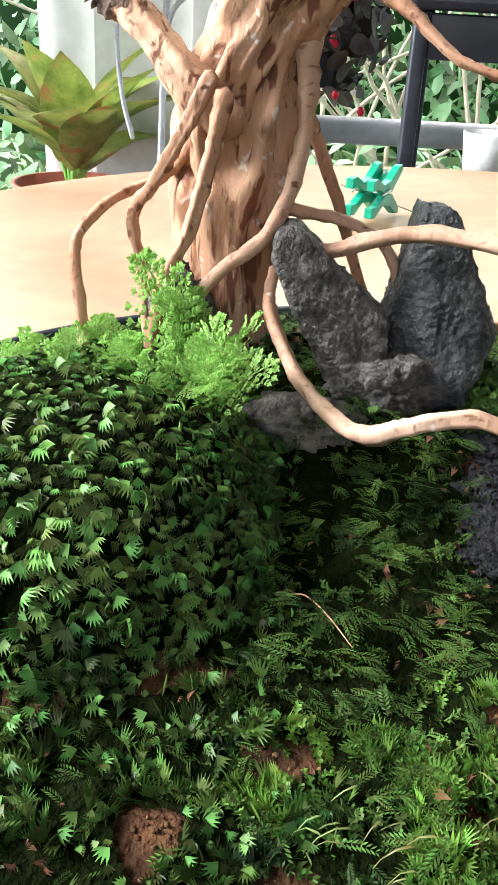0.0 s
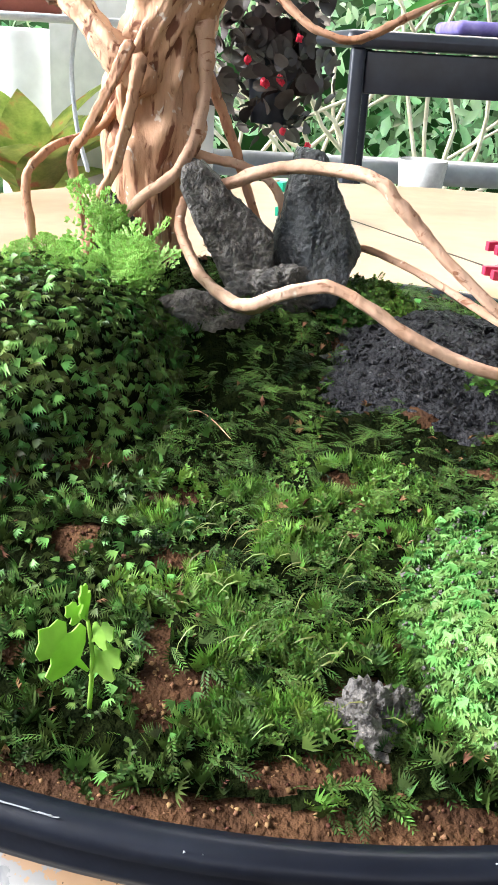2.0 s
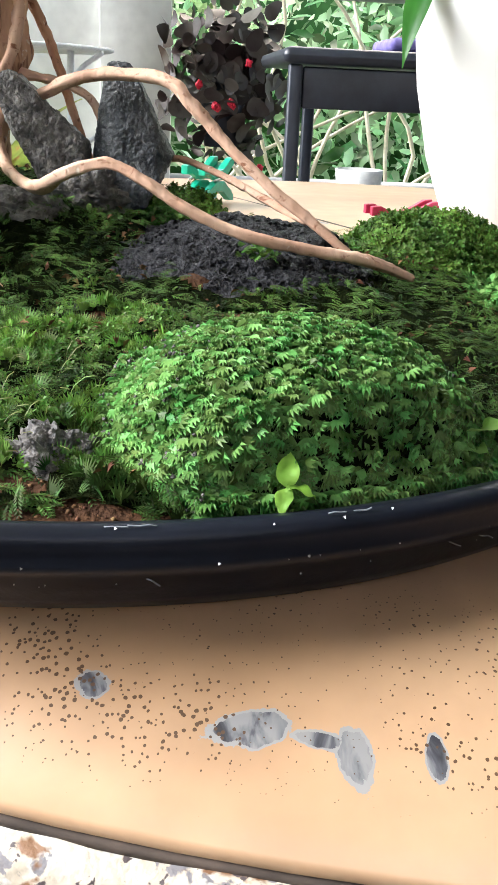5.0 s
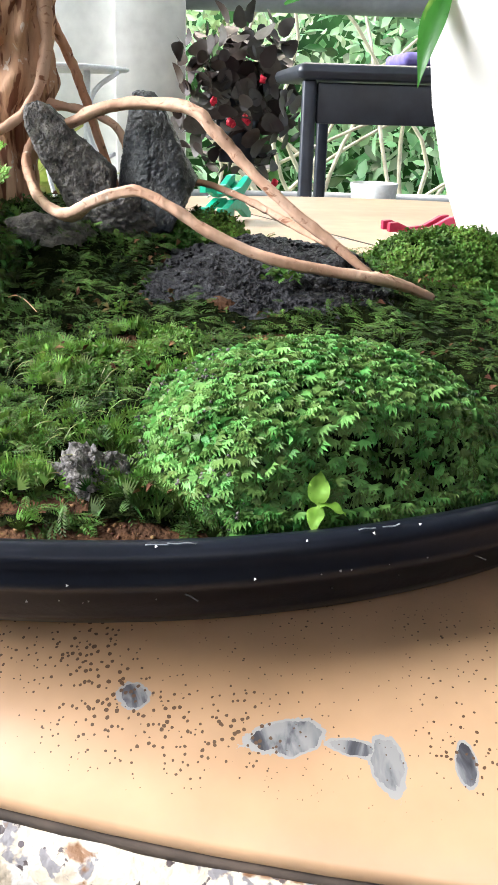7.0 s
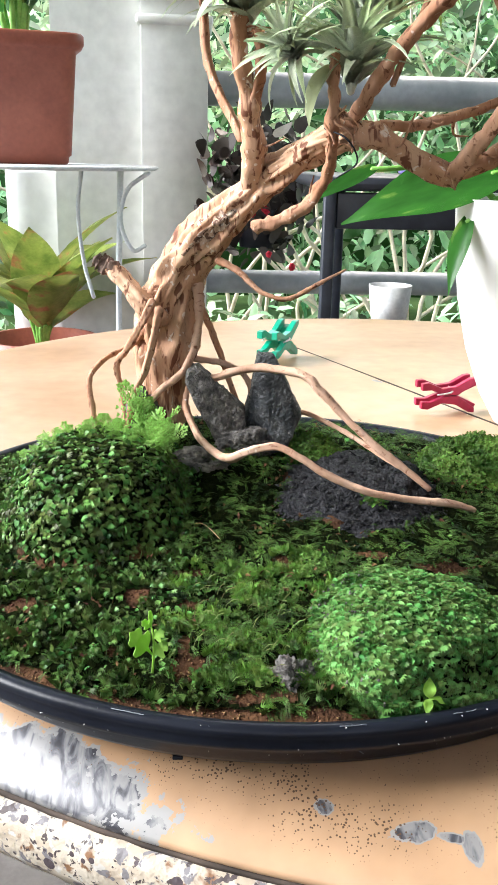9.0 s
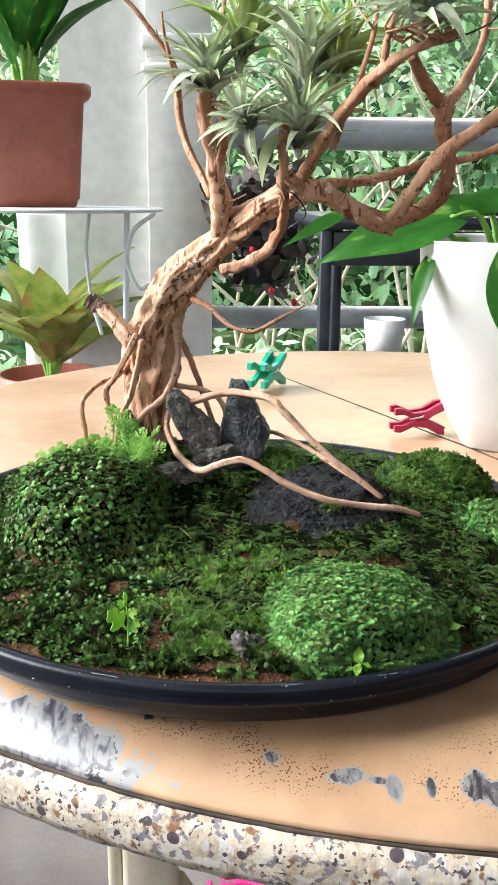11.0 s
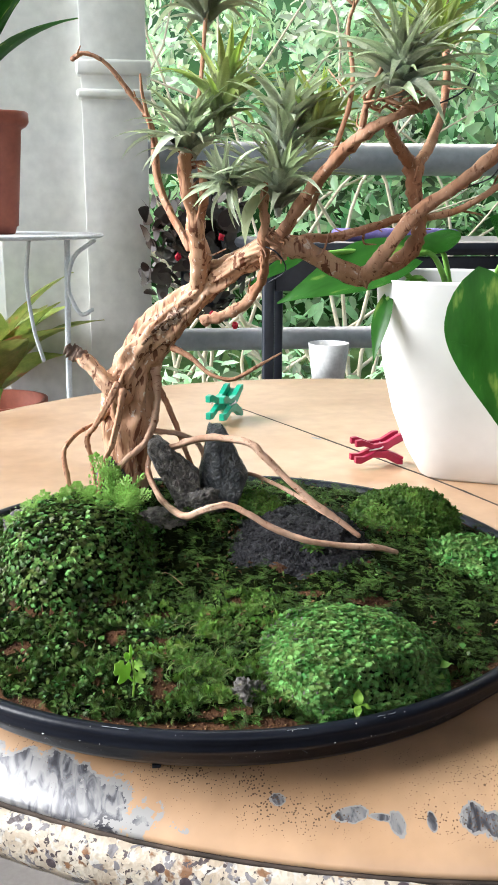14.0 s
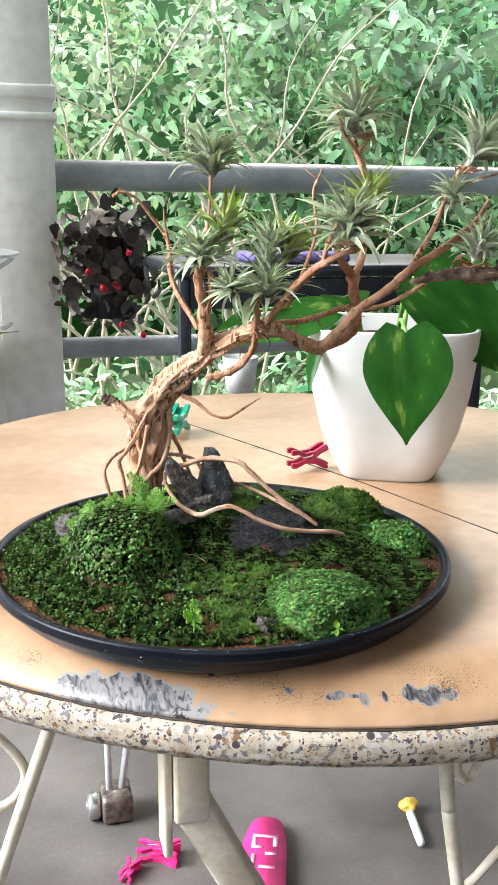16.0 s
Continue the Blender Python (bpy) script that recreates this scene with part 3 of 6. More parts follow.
def hedge(name, centres, count, size, mat, label, dense=1.0):
    pos, nor = [], []
    for k in range(count):
        cx, cy, cz, r = centres[rng.integers(len(centres))]
        d = rng.normal(size=3)
        d /= np.linalg.norm(d)
        pos.append(np.array((cx, cy, cz)) + d * r * rng.uniform(0.65, 1.12))
        nor.append(d + rng.normal(size=3) * 0.6 + (0, -0.3, 0.4))
    ob = scatter(name, leaf_v, leaf_f, np.array(pos), np.array(nor), rng.uniform(0.6, 1.3, count) * size, mat, rng)
    return tagged(ob, label, "shrub", kind="stuff")


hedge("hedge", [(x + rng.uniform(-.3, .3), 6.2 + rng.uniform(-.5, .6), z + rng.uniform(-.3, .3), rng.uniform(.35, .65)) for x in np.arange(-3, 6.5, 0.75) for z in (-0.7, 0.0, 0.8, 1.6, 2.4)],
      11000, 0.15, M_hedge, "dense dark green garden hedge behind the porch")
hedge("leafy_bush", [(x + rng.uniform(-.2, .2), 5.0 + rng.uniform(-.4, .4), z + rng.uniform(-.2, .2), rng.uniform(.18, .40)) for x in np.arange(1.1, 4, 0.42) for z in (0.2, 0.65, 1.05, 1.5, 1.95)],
      6500, 0.115, M_hedge, "glossy dark green leafy bush, highlights painted as near-white leaf colour")
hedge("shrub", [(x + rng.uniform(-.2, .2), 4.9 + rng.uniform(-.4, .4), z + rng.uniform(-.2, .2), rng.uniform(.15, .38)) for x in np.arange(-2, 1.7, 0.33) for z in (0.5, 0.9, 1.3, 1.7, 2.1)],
      6500, 0.075, M_hedge_pale, "pale green leafy shrub, sky-lit leaves and bright gaps painted whitish")
hedge("low_shrub", [(x + rng.uniform(-.2, .2), 3.6 + rng.uniform(-.3, .3), -0.75 + rng.uniform(-.1, .15), rng.uniform(.25, .38)) for x in np.arange(-2, 3.5, 0.4)],
      5000, 0.08, M_hedge, "low light green garden plants beyond the railing")
# Plain wall; its dark green stands for shade deep between the leaves.
tagged(part("hedge_backing", box(-9, 7.6, -1, 14, 7.8, 2.1), M_hedge_shade), "dark wall behind the hedge, foliage shade in its colour", "backdrop", kind="structure")
branches = empty("bare_shrub", (0.6, 4.3, -0.95), "pale bare branching shrub in the garden", "shrub")
for k in range(26):
    x = 0.05 + rng.uniform(-0.1, 1.1)
    p = np.array((x, 4.3 + rng.uniform(-.2, .2), -0.95))
    path = [(*p, 0.012)]
    d = np.array((rng.normal() * 0.25, 0, 1.0))
    for j in range(6):
        d = d + np.array((rng.normal() * 0.6, rng.normal() * 0.1, 0.1))
        d /= np.linalg.norm(d)
        p = p + d * rng.uniform(0.35, 0.5)
        path.append((*p, 0.0110 - 0.0015 * j))
    under(part("branch", tube(path, 6, 3, 0.2, seed=k), M_twig), branches)

# ---- the round table ----
table = empty("round_table", (TABLE[0], TABLE[1], FLOOR), "round orange-tan painted table with a flaking pitted cream metal rim", "table")
top = lathe([(0.0, 0.0), (0.2, 0.0), (0.40, 0.0), (0.418, -0.001), (0.432, -0.0045), (0.444, -0.0105), (0.453, -0.0165), (0.458, -0.0205), (0.4588, -0.0225), (0.455, -0.024), (0.0, -0.024)], 160, TABLE)
under(part("tabletop", top, M_table), table)
rb = lathe([(0.450, -0.0255), (0.4600, -0.0245), (0.4635, -0.027), (0.4645, -0.033), (0.4640, -0.041), (0.461, -0.0465), (0.450, -0.0475)], 420, TABLE, True)
for v in rb.verts:
    q = v.co * 130
    d = Vector((v.co.x - TABLE[0], v.co.y - TABLE[1], 0)).normalized()
    v.co += d * noise.noise(q) * 0.0009 + Vector((0, 0, noise.noise(q * 1.7) * 0.0008))
under(part("rim", rb, M_rim, label="cream metal rim, pitted and rusty"), table)
under(part("groove", lathe([(0.4565, -0.0225), (0.4592, -0.0232), (0.4592, -0.0248), (0.4565, -0.0250)], 160, TABLE, True), M_crack), table)
for foot in ([(-0.080, 0.106, -0.046), (-0.100, 0.112, -0.105), (-0.127, 0.120, -0.187), (-0.30, 0.17, -0.715)], [(0.158, 0.028, -0.046), (0.166, 0.030, -0.11), (0.178, 0.030, -0.18), (0.27, 0.02, -0.715)],
             [(0.46, 0.78, -0.046), (0.48, 0.82, -0.2), (0.56, 0.95, -0.715)], [(-0.08, 0.78, -0.046), (-0.10, 0.82, -0.2), (-0.20, 0.95, -0.715)]):
    under(part("leg", tube([(*q, 0.0048) for q in foot], 12, 6), M_white_leg, label="cream painted tube leg, paint worn"), table)
for scroll in ([(-0.15, 0.13, -0.055), (-0.125, 0.13, -0.077), (-0.108, 0.13, -0.100), (-0.105, 0.13, -0.117), (-0.118, 0.13, -0.134), (-0.15, 0.13, -0.14)], [(0.172, 0.045, -0.046), (0.185, 0.055, -0.105), (0.198, 0.06, -0.118), (0.204, 0.06, -0.10), (0.206, 0.06, -0.047)],
               [(0.26, 0.06, -0.16), (0.235, 0.06, -0.175), (0.222, 0.06, -0.187), (0.205, 0.06, -0.205), (0.180, 0.06, -0.22)]):
    under(part("scroll", tube([(*q, 0.0034) for q in scroll], 10, 6), M_white_leg), table)
crack = tube([(0.080, 0.745, 0.0, 0.0011), (0.1, 0.705, 0.0, 0.0012), (0.14, 0.615, 0.0, 0.0013), (0.172, 0.540, 0.0, 0.0016), (0.232, 0.398, 0.0, 0.0014), (0.262, 0.315, 0.0, 0.0013), (0.297, 0.217, 0.0, 0.0012), (0.33, 0.13, 0.0, 0.001)], 6, 8, 0.5, seed=3)
for v in crack.verts:
    v.co.z = max(-0.001, v.co.z * 0.25)
under(part("crack", crack, M_crack, label="dark split seam across the tabletop"), table)

# ---- tray and soil ----
TC = (0.0468, 0.1849)
tray = empty("planter_tray", (TC[0], TC[1], 0), "round shallow black plastic planter tray with a ridged rim", "tray")
TRAY = 1.021
prof = [(0.0, 0.002), (0.145, 0.002), (0.149, 0.0), (0.1530, 0.0012), (0.1568, 0.005), (0.1600, 0.0135), (0.1655, 0.0142), (0.1662, 0.0165), (0.1652, 0.0182), (0.1662, 0.0195),
        (0.1655, 0.0215), (0.1635, 0.0222), (0.1605, 0.0212), (0.159, 0.018), (0.157, 0.008), (0.0, 0.006)]
under(part("body", lathe([(r * TRAY, z) for r, z in prof], 200, TC), M_tray), tray)
dp = []
for k in range(170):
    a, band = rng.uniform(0, 2 * math.pi), rng.integers(3)
    r, z = ((0.1688, 0.0222), (0.1706, 0.0166), (0.1640, 0.010))[band]
    dp.append((TC[0] + r * math.cos(a), TC[1] + r * math.sin(a), z + rng.uniform(-0.0004, 0.0002)))
dust = scatter("dust", [(1, 0, -0.3), (-0.6, 0.8, -0.3), (-0.5, -0.8, -0.2), (0.1, 0, 0.9)], [(0, 1, 2, 2), (0, 1, 3, 3), (1, 2, 3, 3), (2, 0, 3, 3)], np.array(dp), rng.normal(size=(len(dp), 3)) + (0, 0, 0.5), rng.uniform(0.00012, 0.00035, len(dp)), M_cup, rng)
under(tagged(dust, kind="stuff"), tray)
for k in range(16):
    a0, band = rng.uniform(3.4, 6.0), rng.integers(2)
    r0, z0 = ((0.1679, 0.0223), (0.1647, 0.0115))[band]
    w = rng.uniform(0.01, 0.04)
    pts = [(TC[0] + r0 * math.cos(a0 + w * q), TC[1] + r0 * math.sin(a0 + w * q), z0 + rng.uniform(-0.0002, 0.0002) - 0.0015 * band * q, 0.00012) for q in (0, 0.35, 0.7, 1)]
    under(part("scratch", tube(pts, 5, 3, 0.5, seed=k), M_rail), tray)
under(part("tab", box(0.0055, 0.0335, -0.0004, 0.0088, 0.0375, 0.0008, 0.0003), M_tray), tray)

SLAB = (0.083, 0.168, 0.036, 0.040)
HUMP = (0.066, 0.210, 0.017, 0.014)
CUSHION, DOME, WOOL, PALE = (-0.029, 0.163, 0.040, 0.051), (0.0885, 0.0605, 0.0375, 0.040), (0.156, 0.222, 0.031, 0.026), (0.178, 0.163, 0.024, 0.029)


def mound(x, y, m, power=2.6):
    d = math.hypot((x - m[0]) / m[2], (y - m[1]) / m[3])
    return max(0.0, 1 - d ** power) ** 0.6


def ground_at(x, y, mounds=True):
    r = math.hypot(x - TC[0], y - TC[1]) / 0.161
    z = 0.0185 + 0.0165 * max(0, 1 - r * r)
    z += 0.019 * math.exp(-((x - 0.012) ** 2 + (y - 0.212) ** 2) / (2 * 0.030 ** 2))
    z += max(0, 1 - r ** 3) * (0.0036 * noise.noise(Vector((x * 48, y * 75, 7))) + 0.0022 * noise.noise(Vector((x * 95, y * 190, 17))))
    rim = min(1.0, max(0.0, (0.161 - math.hypot(x - TC[0], y - TC[1])) / 0.007))
    rim = rim * rim * (3 - 2 * rim)
    z += 0.0012 * noise.noise(Vector((x * 90, y * 90, 0))) + 0.0008 * noise.noise(Vector((x * 260, y * 260, 3)))
    if mounds:
        z = max(z, 0.026 + 0.033 * mound(x, y, CUSHION, 3.2) if mound(x, y, CUSHION, 3.2) > 0 else 0)
        z = max(z, 0.017 + 0.0225 * rim * mound(x, y, DOME, 2.4) if mound(x, y, DOME, 2.4) > 0 else 0)
        z = max(z, 0.024 + 0.019 * mound(x, y, WOOL) + 0.003 * noise.noise(Vector((x * 110, y * 110, 4))) if mound(x, y, WOOL) > 0 else 0)
        z = max(z, 0.032 + 0.017 * mound(x, y, HUMP) if mound(x, y, HUMP) > 0 else 0)
        z = max(z, 0.019 + 0.013 * mound(x, y, PALE) if mound(x, y, PALE) > 0 else 0)
    return z


def normal_at(x, y):
    e = 0.0015
    return np.array((ground_at(x - e, y) - ground_at(x + e, y), ground_at(x, y - e) - ground_at(x, y + e), 2 * e))


soil = bmesh.new()
K, W = 60, 200
rings = [[soil.verts.new((TC[0], TC[1], ground_at(*TC)))]]
for i in range(1, K + 1):
    r = 0.1640 * i / K
    rings.append([soil.verts.new((TC[0] + r * math.cos(2 * math.pi * j / W), TC[1] + r * math.sin(2 * math.pi * j / W),
                                  ground_at(TC[0] + r * math.cos(2 * math.pi * j / W), TC[1] + r * math.sin(2 * math.pi * j / W)))) for j in range(W)])
for a, b in zip(rings, rings[1:]):
    for j in range(W):
        q = list(dict.fromkeys((a[j % len(a)], b[j], b[(j + 1) % W], a[(j + 1) % len(a)])))
        soil.faces.new(q)
tagged(part("soil", soil, M_soil), "damp reddish brown soil mounded in the tray", "soil", kind="stuff")


def grow(count, keep, lean=None, tilt=0.25, jitter=0.0):
    """Random places on the soil that keep(x, y) takes, with outward directions."""
    pos, nor = [], []
    while len(pos) < count:
        r, a = 0.161 * math.sqrt(rng.uniform()), rng.uniform(0, 2 * math.pi)
        x, y = TC[0] + r * math.cos(a), TC[1] + r * math.sin(a)
        if not keep(x, y):
            continue
        n = normal_at(x, y)
        n = n / np.linalg.norm(n) + rng.normal(size=3) * tilt
        if lean is not None:
            n = n + np.array(lean)
        pos.append((x, y, ground_at(x, y) - 0.0006 + rng.uniform(0, jitter(x, y) if callable(jitter) else jitter)))
        nor.append(n)
    return np.array(pos), np.array(nor)


def inside(m, x, y, k=1.0):
    return math.hypot((x - m[0]) / m[2], (y - m[1]) / m[3]) < k


def steep(m):
    """A place taker that favours the steep flanks of a mound, so that they are covered too."""
    def keep(x, y):
        if not inside(m, x, y, 1.0):
            return False
        d = math.hypot((x - m[0]) / m[2], (y - m[1]) / m[3])
        return rng.uniform() < 0.18 + 0.82 * d ** 4
    return keep


def droop_spin(pos, nor, rng, loose=0.6):
    """The spin that lets leaves hang down the slope (their x axis downhill)."""
    n = nor / np.linalg.norm(nor, axis=1)[:, None]
    ref = np.where(np.abs(n[:, 2:3]) < 0.95, np.array([[0, 0, 1.0]]), np.array([[0, 1.0, 0]]))
    x = np.cross(ref, n)
    x /= np.linalg.norm(x, axis=1)[:, None]
    y = np.cross(n, x)
    down = np.array((0, -0.35, -1.0))
    return np.arctan2(y @ down, x @ down) + rng.normal(size=len(pos)) * loose


# worn spots where the soil shows between the moss
PATCHES = [(-0.006, 0.117, 0.011, 0.004), (0.010, 0.101, 0.007, 0.005), (0.011, 0.081, 0.006, 0.004), (0.012, 0.050, 0.010, 0.004), (0.043, 0.089, 0.005, 0.003), (0.041, 0.047, 0.009, 0.005),
           (0.051, 0.058, 0.005, 0.006), (0.104, 0.107, 0.010, 0.004), (0.080, 0.117, 0.008, 0.003), (0.031, 0.034, 0.011, 0.004), (0.185, 0.120, 0.010, 0.012), (-0.05, 0.09, 0.010, 0.005)]


def bare(x, y):
    r = math.hypot(x - TC[0], y - TC[1])
    if r > 0.1585 + 0.006 * noise.noise(Vector((x * 60, y * 60, 9))):
        return True
    if inside(SLAB, x, y, 0.9):
        return True
    ragged = 0.45 * noise.noise(Vector((x * 170, y * 170, 5)))
    if any(math.hypot((x - a) / c, (y - b) / d) < 0.85 + ragged for a, b, c, d in PATCHES):
        return True
    return noise.noise(Vector((x * 60, y * 60, 5))) > 0.55


def sheet(x, y):
    if bare(x, y) or inside(CUSHION, x, y, 0.97) or inside(DOME, x, y, 0.97) or inside(WOOL, x, y, 0.9) or inside(PALE, x, y, 0.9):
        return False
    return True


def moss_gap_sheet():
    """A near-black sheet under the leaves; the shade between them is in its colour."""
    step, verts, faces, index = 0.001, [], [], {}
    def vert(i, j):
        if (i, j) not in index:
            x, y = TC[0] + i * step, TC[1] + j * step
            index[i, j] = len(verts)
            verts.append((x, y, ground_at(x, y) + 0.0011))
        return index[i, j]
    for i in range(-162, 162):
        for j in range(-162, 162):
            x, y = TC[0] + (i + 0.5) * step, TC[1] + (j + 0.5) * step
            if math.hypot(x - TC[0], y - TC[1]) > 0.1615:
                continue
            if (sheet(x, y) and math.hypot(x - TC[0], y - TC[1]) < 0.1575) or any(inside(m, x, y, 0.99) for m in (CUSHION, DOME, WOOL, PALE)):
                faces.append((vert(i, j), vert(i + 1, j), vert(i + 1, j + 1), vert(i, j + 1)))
    return tagged(new("moss_gap_shade", array_mesh("moss_gap_shade", verts, faces, M_gap_shade)), "near-black sheet under the moss leaves, gap shade in its colour", "moss", kind="stuff")


moss_gap_sheet()


def plume(pairs=6, width=0.22):
    """A flat feather-like moss frond of unit length along x, its tip drooping."""
    v, f = [], []

    def rib(t):
        return np.array((t, 0, 0.16 * math.sin(2.4 * t) - 0.22 * t * t))

    for k in range(pairs):
        t = (k + 0.3) / pairs
        o = rib(t)
        ln = width * (0.55 + 0.9 * math.sin(math.pi * (0.15 + 0.75 * t))) * 0.8
        for sgn in (-1, 1):
            d = np.array((0.75, 0.66 * sgn, -0.12))
            w = np.array((0.5, -0.5 * sgn, 0)) * ln * 0.20
            i = len(v)
            v += [tuple(o), tuple(o + d * ln * 0.55 - w), tuple(o + d * ln), tuple(o + d * ln * 0.55 + w)]
            f.append((i, i + 1, i + 2, i + 3))
    i = len(v)
    v += [tuple(rib(0) - (0, 0.02, 0)), tuple(rib(0) + (0, 0.02, 0)), tuple(rib(1.0))]
    f.append((i, i + 1, i + 2, i + 2))
    return v, f


def aim_spin(nor, angle):
    """The spin that points leaves (their x axis) along a compass angle."""
    n = nor / np.linalg.norm(nor, axis=1)[:, None]
    ref = np.where(np.abs(n[:, 2:3]) < 0.95, np.array([[0, 0, 1.0]]), np.array([[0, 1.0, 0]]))
    x = np.cross(ref, n)
    x /= np.linalg.norm(x, axis=1)[:, None]
    y = np.cross(n, x)
    d = np.stack((np.cos(angle), np.sin(angle), np.zeros(len(angle))), axis=1)
    return np.arctan2((y * d).sum(1), (x * d).sum(1))


def lie(count, loose=0.25, lean=(0.05, -0.18, 0)):
    return rng.normal(size=(count, 3)) * loose + np.array((0, 0, 1.0)) + np.array(lean)


def flow(p, loose=0.45):
    """Compass angles that run side by side within a clump."""
    return np.array([(-0.35 if noise.noise(Vector((a * 40, b * 70, 50))) > -0.1 else 3.4) + 0.9 * noise.noise(Vector((a * 30, b * 30, 60))) for a, b, _ in p]) + rng.normal(size=len(p)) * loose


def left_front(x, y):
    return x + 0.012 * noise.noise(Vector((x * 60, y * 60, 70))) < 0.012 + 0.10 * max(0.0, 0.06 - y)


v, f = fan(6, 1.7, 0.55, 0.5, 0.35)
p, n = grow(4600, steep(CUSHION), tilt=0.5, jitter=0.0065)
tagged(scatter("cushion_moss", v, f, p, n, rng.uniform(0.0015, 0.0036, len(p)), M_moss_dark, rng, droop_spin(p, n, rng, 0.6)), "dark green leafy moss cushion with hand-shaped leaflets", "moss", kind="stuff")
v, f = fan(5, 2.1, 0.62, 0.55, 0.45)
p, n = grow(15000, steep(DOME), tilt=0.45, jitter=0.0048)
tagged(scatter("dome_moss", v, f, p, n, rng.uniform(0.0015, 0.0030, len(p)), M_moss_bright, rng, droop_spin(p, n, rng, 0.55)), "bright green leafy moss dome near the tray rim", "moss", kind="stuff")

def clump(x, y):
    """How thick the moss stands: long low clumps with dark channels between them."""
    return noise.noise(Vector((x * 85, y * 210, 80))) + 0.5 * noise.noise(Vector((x * 200, y * 420, 81)))


v, f = plume(9, 0.20)
p, n = grow(12500, lambda x, y: sheet(x, y) and clump(x, y) > -0.12 + rng.normal() * 0.06 and (not left_front(x, y) or rng.uniform() < 0.25), jitter=lambda x, y: 0.001 + 0.010 * max(0.0, min(0.6, clump(x, y) + 0.12)))
tagged(scatter("sheet_moss", v, f, p, lie(len(p)), rng.uniform(0.0026, 0.0066, len(p)), M_moss_sheet, rng, aim_spin(lie(len(p), 0.01), flow(p))), "layered dark green sheet moss over the soil", "moss", kind="stuff")
v, f = sprig(6, 0.13)
p, n = grow(5000, lambda x, y: sheet(x, y) and clump(x, y) > 0 and noise.noise(Vector((x * 34, y * 34, 41))) > -0.05, lean=(0.45, -0.5, -0.2), tilt=0.4)
tagged(scatter("feather_moss", v, f, p, n, rng.uniform(0.003, 0.0064, len(p)), M_moss_sheet, rng), "feathery green moss shoots among the sheet moss", "moss", kind="stuff")
def upright(count):
    """Normals and spins of small fans that stand upright."""
    a = rng.uniform(0, 2 * math.pi, count)
    return np.stack((np.cos(a), np.sin(a), rng.normal(size=count) * 0.25 + 0.25), axis=1), math.pi / 2 + rng.normal(size=count) * 0.55


def front_edge(x, y):
    return sheet(x, y) and (left_front(x, y) or y < 0.060 + 0.012 * noise.noise(Vector((x * 50, y * 50, 84)))) and noise.noise(Vector((x * 120, y * 150, 85))) > -0.12


v, f = fan(6, 1.4, 0.50, 0.15, 0.12)
p, n = grow(6200, front_edge, jitter=0.0022)
n, sp = upright(len(p))
tagged(scatter("tufted_moss", v, f, p, n, rng.uniform(0.0022, 0.0048, len(p)), M_moss_sheet, rng, sp), "dark upright tufted moss near the tray rim", "moss", kind="stuff")
p, n = grow(1500, lambda x, y: sheet(x, y) and inside((0.036, 0.078, 0.036, 0.050), x, y) and noise.noise(Vector((x * 75, y * 75, 31))) > 0.12, jitter=0.002)
n, sp = upright(len(p))
tagged(scatter("fan_moss", v, f, p, n, rng.uniform(0.0024, 0.0046, len(p)), M_moss_back, rng, sp), "bright yellow-green fan-shaped moss shoots in clumps", "moss", kind="stuff")
v, f = fan(5, 1.6, 0.55, 0.5, 0.4)
p, n = grow(3600, lambda x, y: sheet(x, y) and left_front(x, y) and noise.noise(Vector((x * 110, y * 140, 83))) > -0.15, tilt=0.4, lean=(0.1, -0.3, 0), jitter=0.0055)
tagged(scatter("low_moss", v, f, p, n, rng.uniform(0.0012, 0.0028, len(p)), M_moss_dark, rng, droop_spin(p, n, rng, 0.9)), "low dark glossy moss between the feathery shoots", "moss", kind="stuff")
v, f = fan(6, 1.6, 0.7, 0.3, 0.45)
p, n = grow(110, lambda x, y: sheet(x, y) and noise.noise(Vector((x * 38, y * 38, 12))) > 0.22, tilt=0.5, jitter=0.006)
tagged(scatter("fresh_moss", v, f, p, n, rng.uniform(0.0015, 0.0033, len(p)), M_moss_bright, rng), "fresher bright green moss tips", "moss", kind="stuff")
v, f = sprig(7, 0.2)
p, n = grow(5200, lambda x, y: inside(WOOL, x, y, 1.0) or inside(HUMP, x, y, 1.0), tilt=0.5)
tagged(scatter("woolly_moss", v, f, p, n, rng.uniform(0.004, 0.007, len(p)), M_moss_back, rng), "woolly mid-green moss hump at the back of the tray", "moss", kind="stuff")
v, f = fan(5, 1.8, 0.6, 0.35, 0.4)
p, n = grow(3600, lambda x, y: inside(PALE, x, y, 1.0), tilt=0.5, jitter=0.0045)
tagged(scatter("pale_moss", v, f, p, n, rng.uniform(0.0018, 0.0034, len(p)), M_moss_bright, rng), "pale green moss patch at the tray edge", "moss", kind="stuff")
v, f = sprig(6, 0.16)
p, n = grow(1300, lambda x, y: sheet(x, y) and inside((0.036, 0.085, 0.034, 0.050), x, y) and noise.noise(Vector((x * 60, y * 75, 31))) > 0.08, lean=(0.3, -0.35, 0), tilt=0.35)
tagged(scatter("young_moss", v, f, p, n, rng.uniform(0.003, 0.0058, len(p)), M_moss_back, rng), "young yellow-green moss shoots in patches", "moss", kind="stuff")
# hair-thin upright moss stalks
v = [(0, -0.016, 0), (0, 0.016, 0), (0.13, 0.014, 0.6), (0.13, -0.014, 0.6), (0.36, 0.018, 0.9), (0.36, -0.018, 0.9), (0.62, 0.030, 0.98), (0.62, -0.030, 0.98), (0.74, 0, 0.94)]
